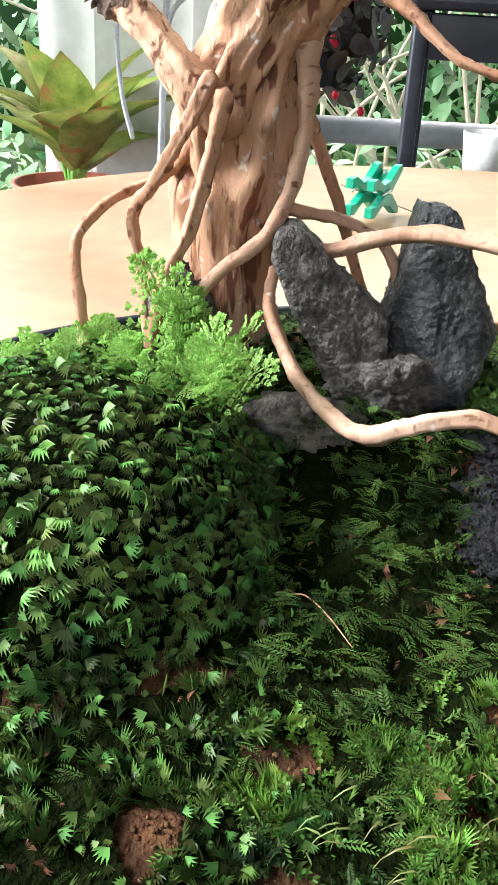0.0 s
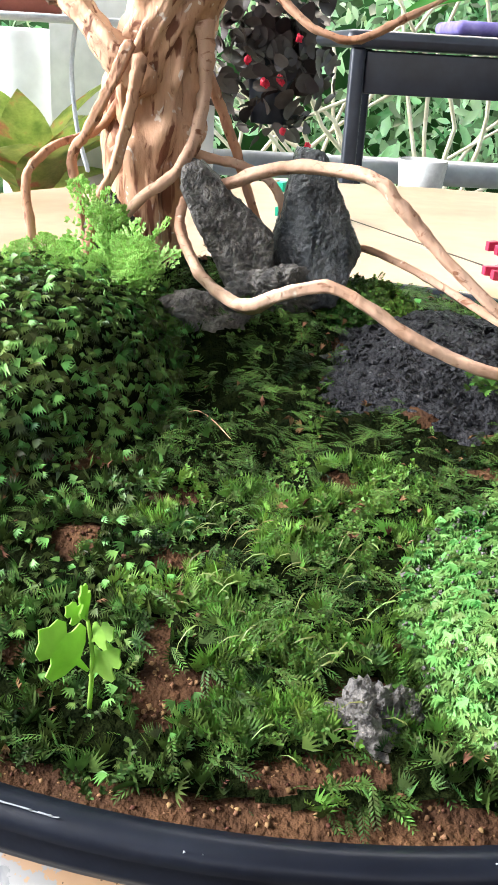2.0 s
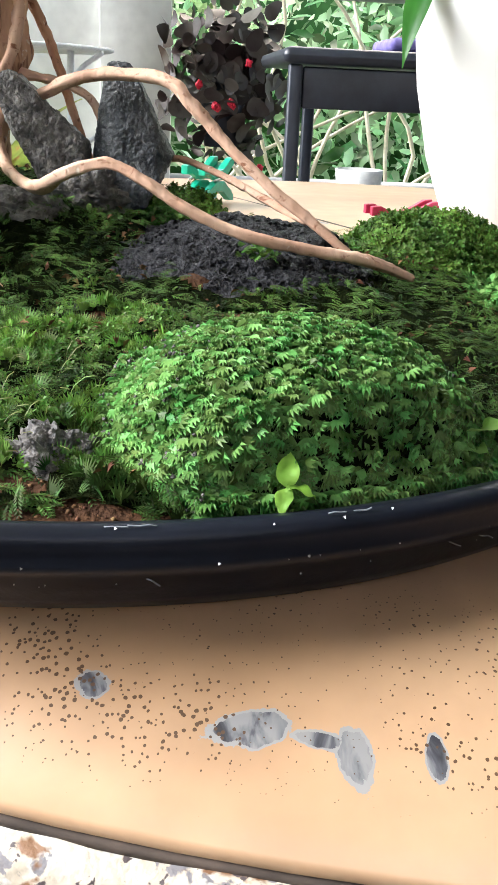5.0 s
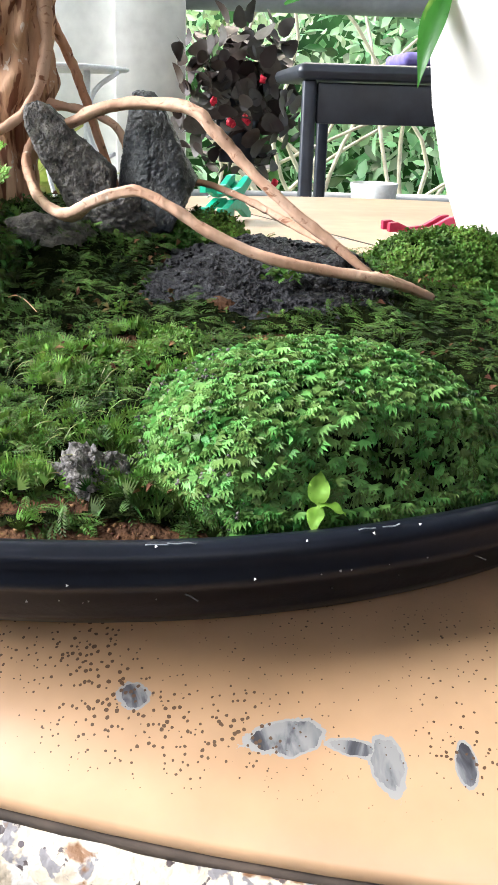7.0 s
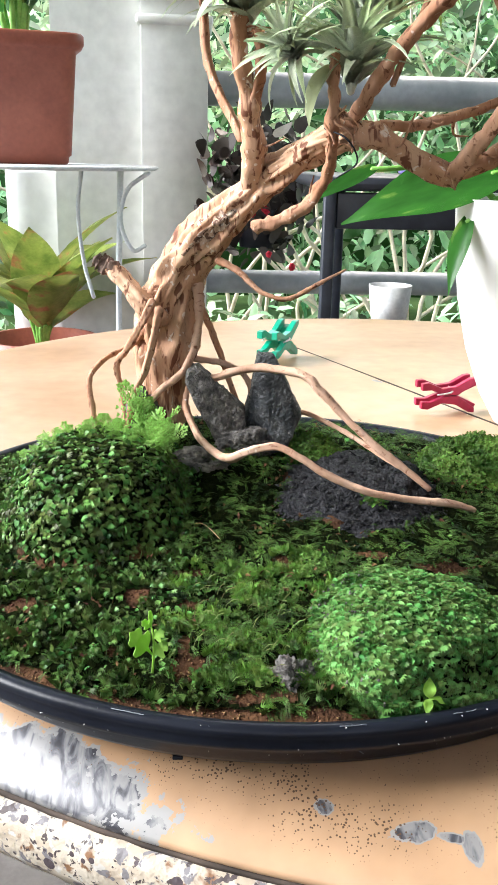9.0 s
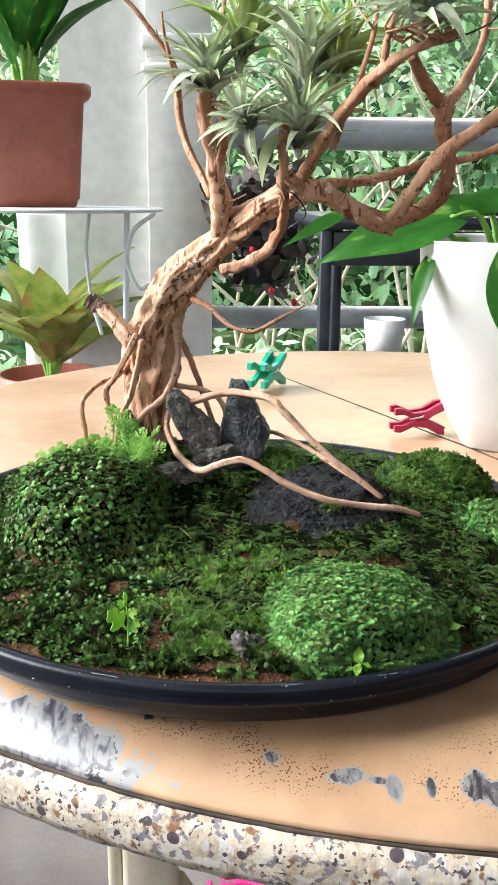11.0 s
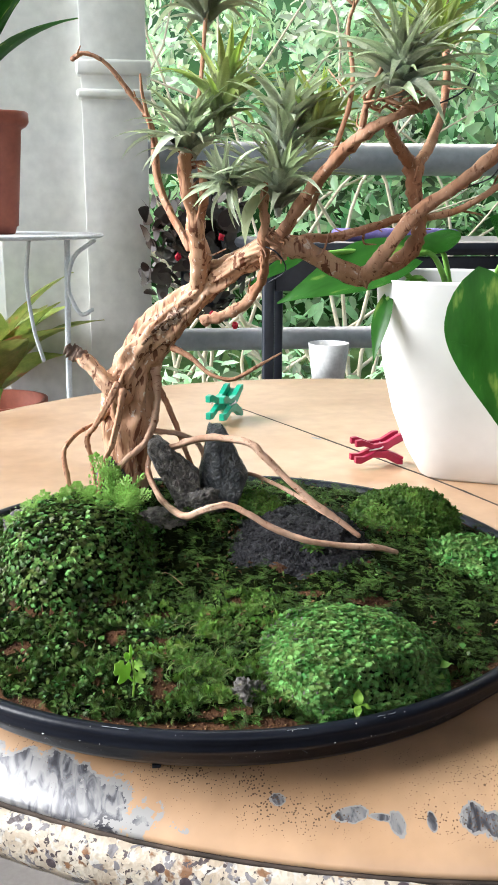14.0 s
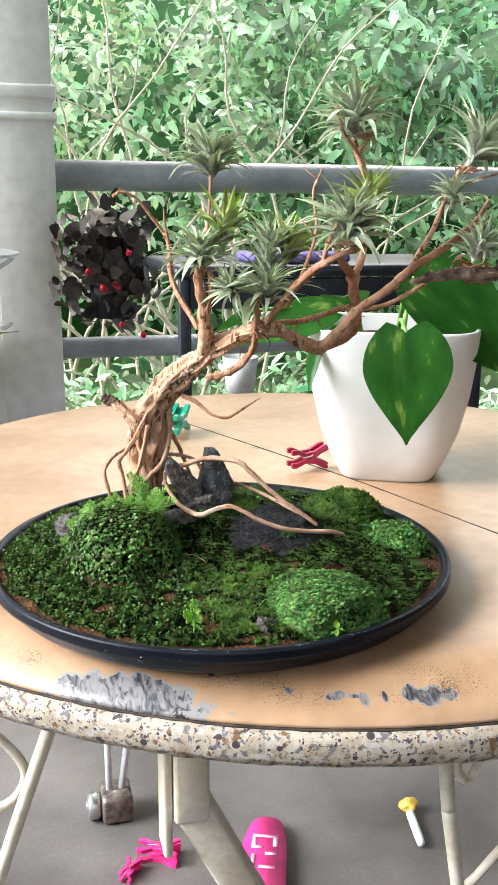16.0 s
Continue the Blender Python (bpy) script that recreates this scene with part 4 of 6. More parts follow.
f = [(0, 1, 2, 3), (3, 2, 4, 5), (5, 4, 6, 7), (7, 6, 8, 8)]
p, n = grow(80, lambda x, y: sheet(x, y) and inside((0.031, 0.070, 0.024, 0.036), x, y, 1.0) and noise.noise(Vector((x * 90, y * 90, 33))) > -0.1, lean=(0.25, -0.1, 0.6), tilt=0.2)
tagged(scatter("moss_stalks", v, f, p, n, rng.uniform(0.0040, 0.0072, len(p)), M_seta, rng, aim_spin(n, rng.normal(size=len(p)) * 0.7)), "hair-thin light green moss stalks", "moss", kind="stuff")


# soil crumbs, dead brown bits and a thin fallen twig
cv = [(1, 0.1, 0), (-0.9, -0.1, 0.1), (0, 0.8, 0), (0.1, -0.9, 0), (0, 0.1, 0.7), (0, 0, -0.6)]
cf = [(a, b, c, c) for a, b, c in ((0, 2, 4), (2, 1, 4), (1, 3, 4), (3, 0, 4), (2, 0, 5), (1, 2, 5), (3, 1, 5), (0, 3, 5))]
p, n = grow(3600, lambda x, y: bare(x, y) and not inside(SLAB, x, y, 1.0), tilt=1.0, jitter=0.0008)
tagged(scatter("soil_crumbs", cv, cf, p, n, rng.uniform(0.0002, 0.0008, len(p)), M_crumb, rng), "loose reddish soil crumbs along the tray rim", "soil", kind="stuff")
p, n = grow(800, lambda x, y: inside(DOME, x, y, 1.02) and x < 0.070 + 0.012 * noise.noise(Vector((x * 120, y * 120, 90))) and noise.noise(Vector((x * 170, y * 170, 91))) > 0.0, tilt=0.8, jitter=0.0052)
tagged(scatter("lichen_grains", cv, cf, p, n, rng.uniform(0.0003, 0.0008, len(p)), M_stone, rng), "grey-black lichen grains on the flank of the moss dome", "lichen", kind="stuff")
v, f = fan(3, 0.9, 0.6, 0.4, 0.4)
p, n = grow(900, lambda x, y: sheet(x, y) and noise.noise(Vector((x * 50, y * 50, 21))) > 0.12, tilt=0.6, jitter=0.005)
tagged(scatter("dead_moss", v, f, p, n, rng.uniform(0.0012, 0.003, len(p)), M_crumb, rng), "withered brown moss shoots", "moss", kind="stuff")
tagged(part("fallen_twig", tube([(0.0125, 0.134, 0.0375, 0.00014), (0.0150, 0.132, 0.0385, 0.00015), (0.0185, 0.127, 0.0380, 0.00014), (0.022, 0.121, 0.0365, 0.0001)], 6, 5, 0.3), M_twigwood), "thin pale fallen twig on the moss", "twig")


# ---- stones ----
def stone(at, size, seed, label, mat=None, turn=(0, 0, 0), rough=0.35, fine=0.08, shape=None, subdiv=5):
    ob = part("stone", rock(size, seed, rough, fine, subdiv, shape), mat or M_stone)
    ob.matrix_world = pose(*at, *turn)
    return tagged(ob, label, "stone")


def hewn(facets):
    """A broken stone bounded by flat faces: rows (nx, ny, nz, distance from its middle), edges slightly worn."""
    planes = [(Vector(q[:3]).normalized(), q[3]) for q in facets]

    def shape(c):
        d = c.normalized()
        return d * sum(max(0.0, d.dot(n) / h) ** 34 for n, h in planes) ** (-1 / 34)
    return shape


LEAN_STONE = [(0.67, 0, 0.74, 0.0088), (-0.894, 0, -0.447, 0.0066), (-0.2, 0, 0.98, 0.0195), (-1, 0, 0.1, 0.0138), (1, 0, 0, 0.0145), (0.3, 0, -0.95, 0.018), (0.15, -1, 0.25, 0.008), (0, 1, 0, 0.009), (-0.5, -0.8, -0.3, 0.010)]
BLOCK_STONE = [(-0.986, 0, 0.164, 0.0120), (0.894, 0, 0.447, 0.0096), (0.1, 0, 1, 0.0225), (0.88, 0, -0.47, 0.0138), (0, 0, -1, 0.021), (0.05, -0.97, 0.24, 0.0095), (-0.62, -0.78, 0.1, 0.0112), (0, 1, 0, 0.010), (0.7, -0.7, 0.2, 0.0118)]
stone((0.0210, 0.206, 0.0675), (1, 1, 1), 2, "dark grey wedge stone leaning beside the trunk", rough=0.08, fine=0.05, shape=hewn(LEAN_STONE), subdiv=6)
stone((0.0500, 0.213, 0.0675), (1, 1, 1), 5, "dark grey wet block-shaped upright stone under the arching root", M_stone3, rough=0.06, fine=0.04, shape=hewn(BLOCK_STONE), subdiv=6)
stone((0.035, 0.199, 0.0505), (0.0125, 0.009, 0.0085), 8, "dark crumbly stone joining the two upright stones", rough=0.4, fine=0.15)
stone((0.014, 0.186, 0.0445), (0.015, 0.010, 0.0085), 11, "grey rounded stone under the looping root", rough=0.3)
lava = stone((0.083, 0.169, 0.0315), (0.0395, 0.0440, 0.0120), 14, "flat dark pitted lava stone under the long roots", M_stone2, turn=(9, 3, -14), rough=0.18, fine=0.10, subdiv=6)
q = rng.normal(size=(4200, 3))
q /= np.linalg.norm(q, axis=1)[:, None]
q = q[q[:, 2] > 0.12]
lq = np.array([Vector(d) * (1 + noise.fractal(Vector(d) * 1.3 + Vector((14, 14 * 2.3, 0)), 0.8, 2.0, 3) * 0.18) for d in q]) * (0.0395, 0.0440, 0.0120)
grit = scatter("grit", [(1, 0.1, 0), (-0.9, -0.1, 0.1), (0, 0.8, 0), (0.1, -0.9, 0), (0, 0.1, 0.8), (0, 0, -0.6)], [(0, 2, 4, 4), (2, 1, 4, 4), (1, 3, 4, 4), (3, 0, 4, 4)], lq, q + rng.normal(size=q.shape) * 0.5, rng.uniform(0.0005, 0.0015, len(q)), M_stone2, rng)
grit.parent = lava
tagged(grit, "rough pitted crust", kind="stuff")
stone((-0.060, 0.226, 0.030), (0.014, 0.012, 0.012), 17, "small dark grey stone half sunk in moss", rough=0.3)
stone((-0.012, 0.205, 0.060), (0.007, 0.007, 0.016), 20, "small black stone beside the trunk", rough=0.3)
stone((0.0425, 0.044, 0.0200), (0.0085, 0.0070, 0.0080), 23, "small brown-grey crumbly stone beside the moss dome", M_stone, rough=0.35, fine=0.2, subdiv=5)

# a tuft of moss on the flat stone
tuft_p = np.array((0.088, 0.147, 0.0425)) + rng.normal(size=(60, 3)) * (0.0028, 0.002, 0.0008)
v, f = fan(4, 1.4, 0.66, 0.3, 0.4)
tagged(scatter("moss_tuft", v, f, tuft_p, rng.normal(size=(60, 3)) * 0.5 + (0, -0.3, 1), rng.uniform(0.0014, 0.003, 60), M_moss_back, rng), "small olive moss tuft on the flat stone", "moss", kind="stuff")

# ---- driftwood tree ----
tree = empty("driftwood_tree", (0.0, 0.222, 0.045), "bare twisted peeled driftwood trunk with hanging roots", "driftwood")


def limb(name, path, mat=None, sides=10, knots=0.35, ridges=0.08, seed=0, per=6, label="", grooves=0.22):
    path = [(*q[:2], q[2] + (0.0014 if name == "root" else 0), q[3] * (0.84 if name == "trunk" else (0.64 if mat is M_root else 0.56) if name == "root" else 0.63)) for q in path]
    sides, per = max(sides, 14 if path[0][3] > 0.0015 else 8), max(per, 8)
    made = under(part(name, tube(path, sides, per, knots, ridges, seed, grooves), mat or (M_wood if path[0][3] > 0.0045 else M_twigwood), label=label), tree)
    if name == "branch" and len(path) > 3:
        # short broken twigs on the outer half
        r = random.Random(seed)
        s = spline(path, 6)
        for k in range(r.randint(2, 4)):
            q = s[r.randint(len(s) // 3, len(s) - 2)]
            d = Vector((r.uniform(-1, 1), r.uniform(-1, 0.6), r.uniform(-0.3, 1))).normalized()
            ln = r.uniform(0.006, 0.017)
            e = Vector((r.uniform(-1, 1), r.uniform(-1, 1), r.uniform(-1, 1))) * ln * 0.3
            o = Vector(q[:3])
            tw = part("twig", tube([(*o, 0.0007), (*(o + d * ln * 0.5 + e), 0.0005), (*(o + d * ln), 0.0003)], 6, 4, 0.4, seed=seed + k), M_twigwood)
            tw.parent = made
    return made


limb("trunk", [(0.0, 0.222, 0.035, 0.015), (-0.001, 0.221, 0.060, 0.0135), (-0.003, 0.226, 0.085, 0.0155), (-0.001, 0.226, 0.110, 0.018), (0.010, 0.216, 0.133, 0.0138), (0.023, 0.205, 0.150, 0.0115), (0.036, 0.198, 0.163, 0.0100), (0.046, 0.192, 0.173, 0.0095), (0.060, 0.172, 0.184, 0.0085), (0.072, 0.156, 0.190, 0.008)],
     sides=64, knots=0.12, ridges=0.05, seed=1, per=18, grooves=0.26)
limb("collar", [(0.008, 0.207, 0.137, 0.0040), (0.018, 0.201, 0.148, 0.0070), (0.026, 0.198, 0.154, 0.0066), (0.034, 0.195, 0.160, 0.004)], M_bark2, sides=24, knots=0.5, seed=4, grooves=0.4)
limb("branch", [(0.036, 0.198, 0.163, 0.0095), (0.036, 0.186, 0.182, 0.0082), (0.033, 0.179, 0.201, 0.0075), (0.028, 0.173, 0.220, 0.0072), (0.029, 0.172, 0.232, 0.005)], sides=16, seed=5, knots=0.45)
limb("branch", [(0.034, 0.178, 0.196, 0.0035), (0.037, 0.171, 0.212, 0.004), (0.036, 0.169, 0.226, 0.0036)], seed=6)
limb("branch", [(0.031, 0.190, 0.186, 0.003), (0.017, 0.212, 0.217, 0.0028), (0.014, 0.212, 0.245, 0.0024), (0.003, 0.212, 0.262, 0.002), (-0.008, 0.212, 0.275, 0.0018), (-0.018, 0.212, 0.279, 0.0017), (-0.024, 0.212, 0.276, 0.0022)], seed=7)
limb("branch", [(0.016, 0.206, 0.232, 0.0018), (0.010, 0.198, 0.258, 0.0014), (0.009, 0.196, 0.268, 0.0008)], seed=8)
limb("branch", [(0.068, 0.160, 0.188, 0.0085), (0.080, 0.156, 0.187, 0.0075), (0.095, 0.158, 0.180, 0.0075), (0.109, 0.159, 0.174, 0.0085), (0.114, 0.158, 0.174, 0.0075)], sides=16, seed=9, knots=0.4)
limb("branch", [(0.108, 0.158, 0.174, 0.006), (0.122, 0.156, 0.179, 0.0062), (0.133, 0.153, 0.187, 0.0068), (0.136, 0.151, 0.200, 0.0055), (0.133, 0.151, 0.213, 0.0058), (0.132, 0.150, 0.226, 0.0072)], sides=16, seed=10, knots=0.5)
limb("branch", [(0.112, 0.155, 0.174, 0.0062), (0.118, 0.138, 0.189, 0.0052), (0.127, 0.128, 0.203, 0.005), (0.144, 0.125, 0.215, 0.0048), (0.164, 0.125, 0.231, 0.0045), (0.191, 0.125, 0.248, 0.0042), (0.208, 0.125, 0.262, 0.0032), (0.216, 0.124, 0.275, 0.0028)], sides=14, seed=11, knots=0.3)
limb("branch", [(0.074, 0.160, 0.191, 0.0042), (0.088, 0.166, 0.192, 0.0036), (0.103, 0.167, 0.193, 0.0034), (0.123, 0.165, 0.199, 0.0034), (0.134, 0.160, 0.203, 0.003)], seed=12)
limb("branch", [(0.132, 0.160, 0.200, 0.0032), (0.150, 0.140, 0.205, 0.0028), (0.164, 0.120, 0.217, 0.0026), (0.176, 0.112, 0.228, 0.0024)], seed=13)
limb("branch", [(0.070, 0.154, 0.192, 0.005), (0.078, 0.140, 0.208, 0.0046), (0.090, 0.130, 0.225, 0.0042), (0.101, 0.118, 0.236, 0.0044), (0.114, 0.112, 0.243, 0.0032), (0.128, 0.112, 0.248, 0.0026)], sides=12, seed=14, knots=0.5)
limb("branch", [(0.099, 0.120, 0.234, 0.0024), (0.100, 0.112, 0.248, 0.002), (0.105, 0.108, 0.262, 0.0014), (0.107, 0.106, 0.272, 0.0008)], seed=15)
limb("branch", [(0.083, 0.142, 0.205, 0.002), (0.097, 0.130, 0.251, 0.0018), (0.095, 0.130, 0.279, 0.0016), (0.101, 0.130, 0.294, 0.001)], seed=16)
limb("branch", [(0.131, 0.150, 0.224, 0.0048), (0.121, 0.142, 0.233, 0.0042), (0.113, 0.130, 0.241, 0.0038)], seed=17)
limb("branch", [(0.133, 0.151, 0.224, 0.0044), (0.146, 0.172, 0.236, 0.004), (0.166, 0.215, 0.262, 0.0034), (0.176, 0.250, 0.292, 0.0032), (0.173, 0.262, 0.312, 0.004), (0.170, 0.262, 0.326, 0.003)], sides=12, seed=18)
limb("branch", [(0.172, 0.258, 0.312, 0.0026), (0.158, 0.252, 0.326, 0.002), (0.151, 0.250, 0.344, 0.0014)], seed=19)
limb("branch", [(0.174, 0.260, 0.312, 0.0026), (0.184, 0.258, 0.326, 0.002), (0.187, 0.258, 0.343, 0.0014)], seed=20)
limb("branch", [(0.160, 0.125, 0.228, 0.0028), (0.168, 0.121, 0.243, 0.0032), (0.176, 0.12, 0.259, 0.003), (0.186, 0.12, 0.284, 0.0028), (0.197, 0.12, 0.298, 0.0026), (0.216, 0.12, 0.320, 0.002), (0.226, 0.12, 0.335, 0.001)], seed=21)
limb("branch", [(0.190, 0.125, 0.247, 0.0022), (0.203, 0.122, 0.252, 0.002), (0.214, 0.12, 0.264, 0.0012)], seed=22)
limb("branch", [(0.184, 0.12, 0.280, 0.0014), (0.200, 0.118, 0.287, 0.0014), (0.216, 0.115, 0.292, 0.001)], seed=23)
limb("branch", [(0.037, 0.186, 0.151, 0.0048), (0.049, 0.180, 0.155, 0.004), (0.060, 0.172, 0.164, 0.0038), (0.064, 0.158, 0.177, 0.0034), (0.063, 0.148, 0.192, 0.0036), (0.062, 0.144, 0.206, 0.0034), (0.062, 0.142, 0.219, 0.0022)], sides=12, seed=24, knots=0.5)
limb("branch", [(0.158, 0.112, 0.223, 0.003), (0.170, 0.110, 0.226, 0.0055), (0.188, 0.108, 0.228, 0.0075), (0.207, 0.108, 0.227, 0.0085), (0.228, 0.108, 0.231, 0.007)], M_bark, 14, 0.6, 0.12, 25, label="rough grey-brown bark chunk")
limb("stub", [(-0.003, 0.216, 0.106, 0.0105), (-0.012, 0.215, 0.113, 0.0085), (-0.019, 0.218, 0.121, 0.0062), (-0.025, 0.222, 0.127, 0.0058), (-0.0285, 0.225, 0.1285, 0.0050)], M_wood, sides=24, seed=26, knots=0.15, grooves=0.22)
limb("broken_end", [(-0.0255, 0.2225, 0.1275, 0.0062), (-0.0300, 0.2250, 0.1300, 0.0074), (-0.0335, 0.2260, 0.1322, 0.0050)], M_bark, sides=14, seed=28, knots=0.8, label="dark broken stub end")
limb("twig", [(0.022, 0.203, 0.135, 0.0035), (0.031, 0.197, 0.131, 0.0026), (0.041, 0.191, 0.123, 0.0019), (0.052, 0.188, 0.1205, 0.0018), (0.064, 0.190, 0.126, 0.0016), (0.078, 0.1927, 0.133, 0.0008)], seed=27)
# hanging roots
limb("root", [(-0.007, 0.205, 0.115, 0.0038), (-0.013, 0.207, 0.103, 0.0032), (-0.019, 0.212, 0.092, 0.003), (-0.0245, 0.214, 0.083, 0.0028), (-0.022, 0.212, 0.070, 0.0025), (-0.020, 0.211, 0.046, 0.0025)], seed=30)
limb("root", [(-0.010, 0.220, 0.100, 0.0034), (-0.0185, 0.225, 0.0905, 0.0026), (-0.030, 0.215, 0.086, 0.0024), (-0.0365, 0.206, 0.078, 0.0024), (-0.034, 0.198, 0.064, 0.0026), (-0.032, 0.196, 0.046, 0.0026)], seed=31)
limb("root", [(-0.004, 0.204, 0.112, 0.0036), (-0.007, 0.203, 0.098, 0.003), (-0.011, 0.202, 0.083, 0.003), (-0.016, 0.200, 0.072, 0.0028), (-0.019, 0.198, 0.055, 0.0026)], seed=32)
limb("root", [(0.013, 0.214, 0.122, 0.004), (0.014, 0.216, 0.106, 0.0034), (0.012, 0.214, 0.092, 0.003), (0.006, 0.208, 0.081, 0.0028), (-0.004, 0.203, 0.0735, 0.0026), (-0.013, 0.200, 0.064, 0.0026)], M_root, seed=33)
limb("root", [(0.012, 0.232, 0.115, 0.0036), (0.018, 0.240, 0.100, 0.0028), (0.025, 0.232, 0.084, 0.0026), (0.030, 0.228, 0.070, 0.0026), (0.036, 0.222, 0.056, 0.0024)], seed=34)
limb("root", [(0.0090, 0.210, 0.0735, 0.0022), (0.0080, 0.200, 0.0670, 0.0026), (0.0135, 0.183, 0.0585, 0.003), (0.0205, 0.169, 0.0555, 0.0031), (0.0262, 0.160, 0.0555, 0.0034), (0.034, 0.156, 0.0595, 0.0028), (0.0455, 0.154, 0.0625, 0.0027), (0.056, 0.151, 0.0585, 0.0026), (0.066, 0.148, 0.0525, 0.0026), (0.078, 0.146, 0.0475, 0.0026), (0.093, 0.144, 0.044, 0.0027), (0.112, 0.145, 0.041, 0.0026), (0.123, 0.150, 0.038, 0.0024), (0.133, 0.154, 0.034, 0.0020)],
     M_root, 14, 0.22, 0.14, 35, 10, "long pale looping root")
limb("root", [(0.012, 0.224, 0.077, 0.0030), (0.020, 0.210, 0.0785, 0.003), (0.030, 0.204, 0.083, 0.003), (0.042, 0.200, 0.0855, 0.0031), (0.060, 0.191, 0.0845, 0.0031), (0.068, 0.187, 0.0785, 0.003), (0.077, 0.184, 0.0695, 0.0028), (0.090, 0.178, 0.0575, 0.0028), (0.103, 0.174, 0.048, 0.0028), (0.117, 0.170, 0.0375, 0.0022)],
     M_root, 14, 0.22, 0.14, 36, 10, "long pale arching root")
limb("root", [(0.054, 0.224, 0.050, 0.0018), (0.062, 0.217, 0.060, 0.0018), (0.073, 0.208, 0.0585, 0.0018), (0.083, 0.200, 0.055, 0.002), (0.094, 0.190, 0.050, 0.0022), (0.104, 0.176, 0.046, 0.002)], M_root, seed=37)
limb("root", [(0.012, 0.222, 0.085, 0.0028), (0.026, 0.224, 0.082, 0.0024), (0.036, 0.222, 0.077, 0.0022), (0.040, 0.218, 0.066, 0.002), (0.041, 0.217, 0.048, 0.002)], M_root, seed=38)

# ---- air plants ----
AIR_LEAF = {}


def air_leaf(bend, mat):
    key = (bend, mat.name)
    if key not in AIR_LEAF:
        bm = leaf_blade(1.0, 0.205, bend, 0.7, 9, 0.9e-9, 1.15, 0.03)
        AIR_LEAF[key] = data_of(bm, "leaf", mat)
    return AIR_LEAF[key]


def air_plant(at, axis, length, count, mat, label, seed, spread=1.0):
    r = random.Random(seed)
    length *= 1.25
    ob = empty("air_plant", at, label, "air plant", "air plants on the driftwood")
    base = Vector(axis).normalized().to_track_quat("Z", "Y").to_matrix().to_4x4()
    core = new("core", data_of(tube([(0, 0, -length * 0.02, length * 0.035), (0, 0, length * 0.1, length * 0.06), (0, 0, length * 0.32, length * 0.04)], 8, 3), "core", mat))
    core.parent, core.matrix_basis = ob, base
    count = int(count * 1.7)
    for k in range(count):
        t = k / (count - 1)
        az = k * 137.5 + r.uniform(-15, 15)
        up = 90 - (46 * (1 - t ** 0.8) + 4) * spread + r.uniform(-8, 8)
        ln = length * (0.75 + 0.35 * math.sin(math.pi * min(1, t + 0.15))) * r.uniform(0.85, 1.15)
        lf = new("leaf", air_leaf(r.choice((0.7, 0.95, 1.25) if t < 0.5 else (0.4, 0.65, 0.9)), mat))
        lf.parent = ob
        lf.matrix_basis = base @ Matrix.Translation((0, 0, length * 0.28 * t)) @ pose(0, 0, 0, 0, 0, az) @ pose(0, 0, 0, 0, -up, 0) @ pose(0, 0, 0, r.uniform(-25, 25), 0, 0) @ Matrix.Diagonal((ln, ln * r.uniform(0.8, 1.25), ln, 1))
    return ob


air_plant((0.032, 0.176, 0.226), (-0.12, -0.25, 1), 0.029, 40, M_air, "silvery green spiky air plant on a cut branch", 1, 0.8)
air_plant((0.044, 0.172, 0.240), (0.15, 0.0, 1), 0.032, 20, M_air_green, "yellow-green upright air plant among silver ones", 2, 0.45)
air_plant((0.040, 0.186, 0.287), (0.0, 0.0, 1), 0.029, 46, M_air, "fine-leaved silver-green air plant high on the wood", 3, 0.85)
air_plant((0.069, 0.149, 0.203), (0.03, -0.15, 1), 0.030, 38, M_air, "silvery air plant with curling leaves", 4, 0.65)
air_plant((0.071, 0.152, 0.226), (0.1, 0, 1), 0.032, 34, M_air, "tall green-tipped air plant", 5, 0.48)
air_plant((0.083, 0.152, 0.232), (0.3, 0.1, 1), 0.027, 20, M_air_green, "slim green air plant", 13, 0.6)
air_plant((0.050, 0.152, 0.213), (-0.5, -0.6, 0.5), 0.019, 22, M_air, "small silvery air plant", 6)
air_plant((0.112, 0.110, 0.248), (-0.05, -0.35, 1), 0.031, 44, M_air, "silver-grey air plant with curled leaves", 7, 1.0)
air_plant((0.130, 0.126, 0.262), (0.1, 0.05, 1), 0.029, 24, M_air_green, "bright green upright air plant", 8, 0.55)
air_plant((0.170, 0.260, 0.322), (0, 0, 1), 0.036, 48, M_air, "silvery air plant held in a forked twig cup", 9)
air_plant((0.194, 0.114, 0.297), (0.55, 0, 1), 0.031, 40, M_air, "silvery air plant on the outer branch", 10, 0.75)
air_plant((0.187, 0.118, 0.270), (-0.1, -0.1, 1), 0.020, 30, M_air, "small silver air plant beside the outer branch", 11)
air_plant((0.198, 0.106, 0.236), (0.4, -0.1, 1), 0.025, 26, M_air, "grey air plant seated on rough bark", 12)
b = under(part("leaf", leaf_blade(0.026, 0.013, 0.5, 0.5, 9, 0.0, 1.4, 0.0005), M_air_green), tree)
b.matrix_basis = b.matrix_basis @ pose(0.064, 0.144, 0.212, 0, 40, 200)
# holding twigs
limb("stick", [(0.030, 0.172, 0.230, 0.0022), (0.036, 0.178, 0.258, 0.002), (0.040, 0.185, 0.294, 0.0018)], seed=50)


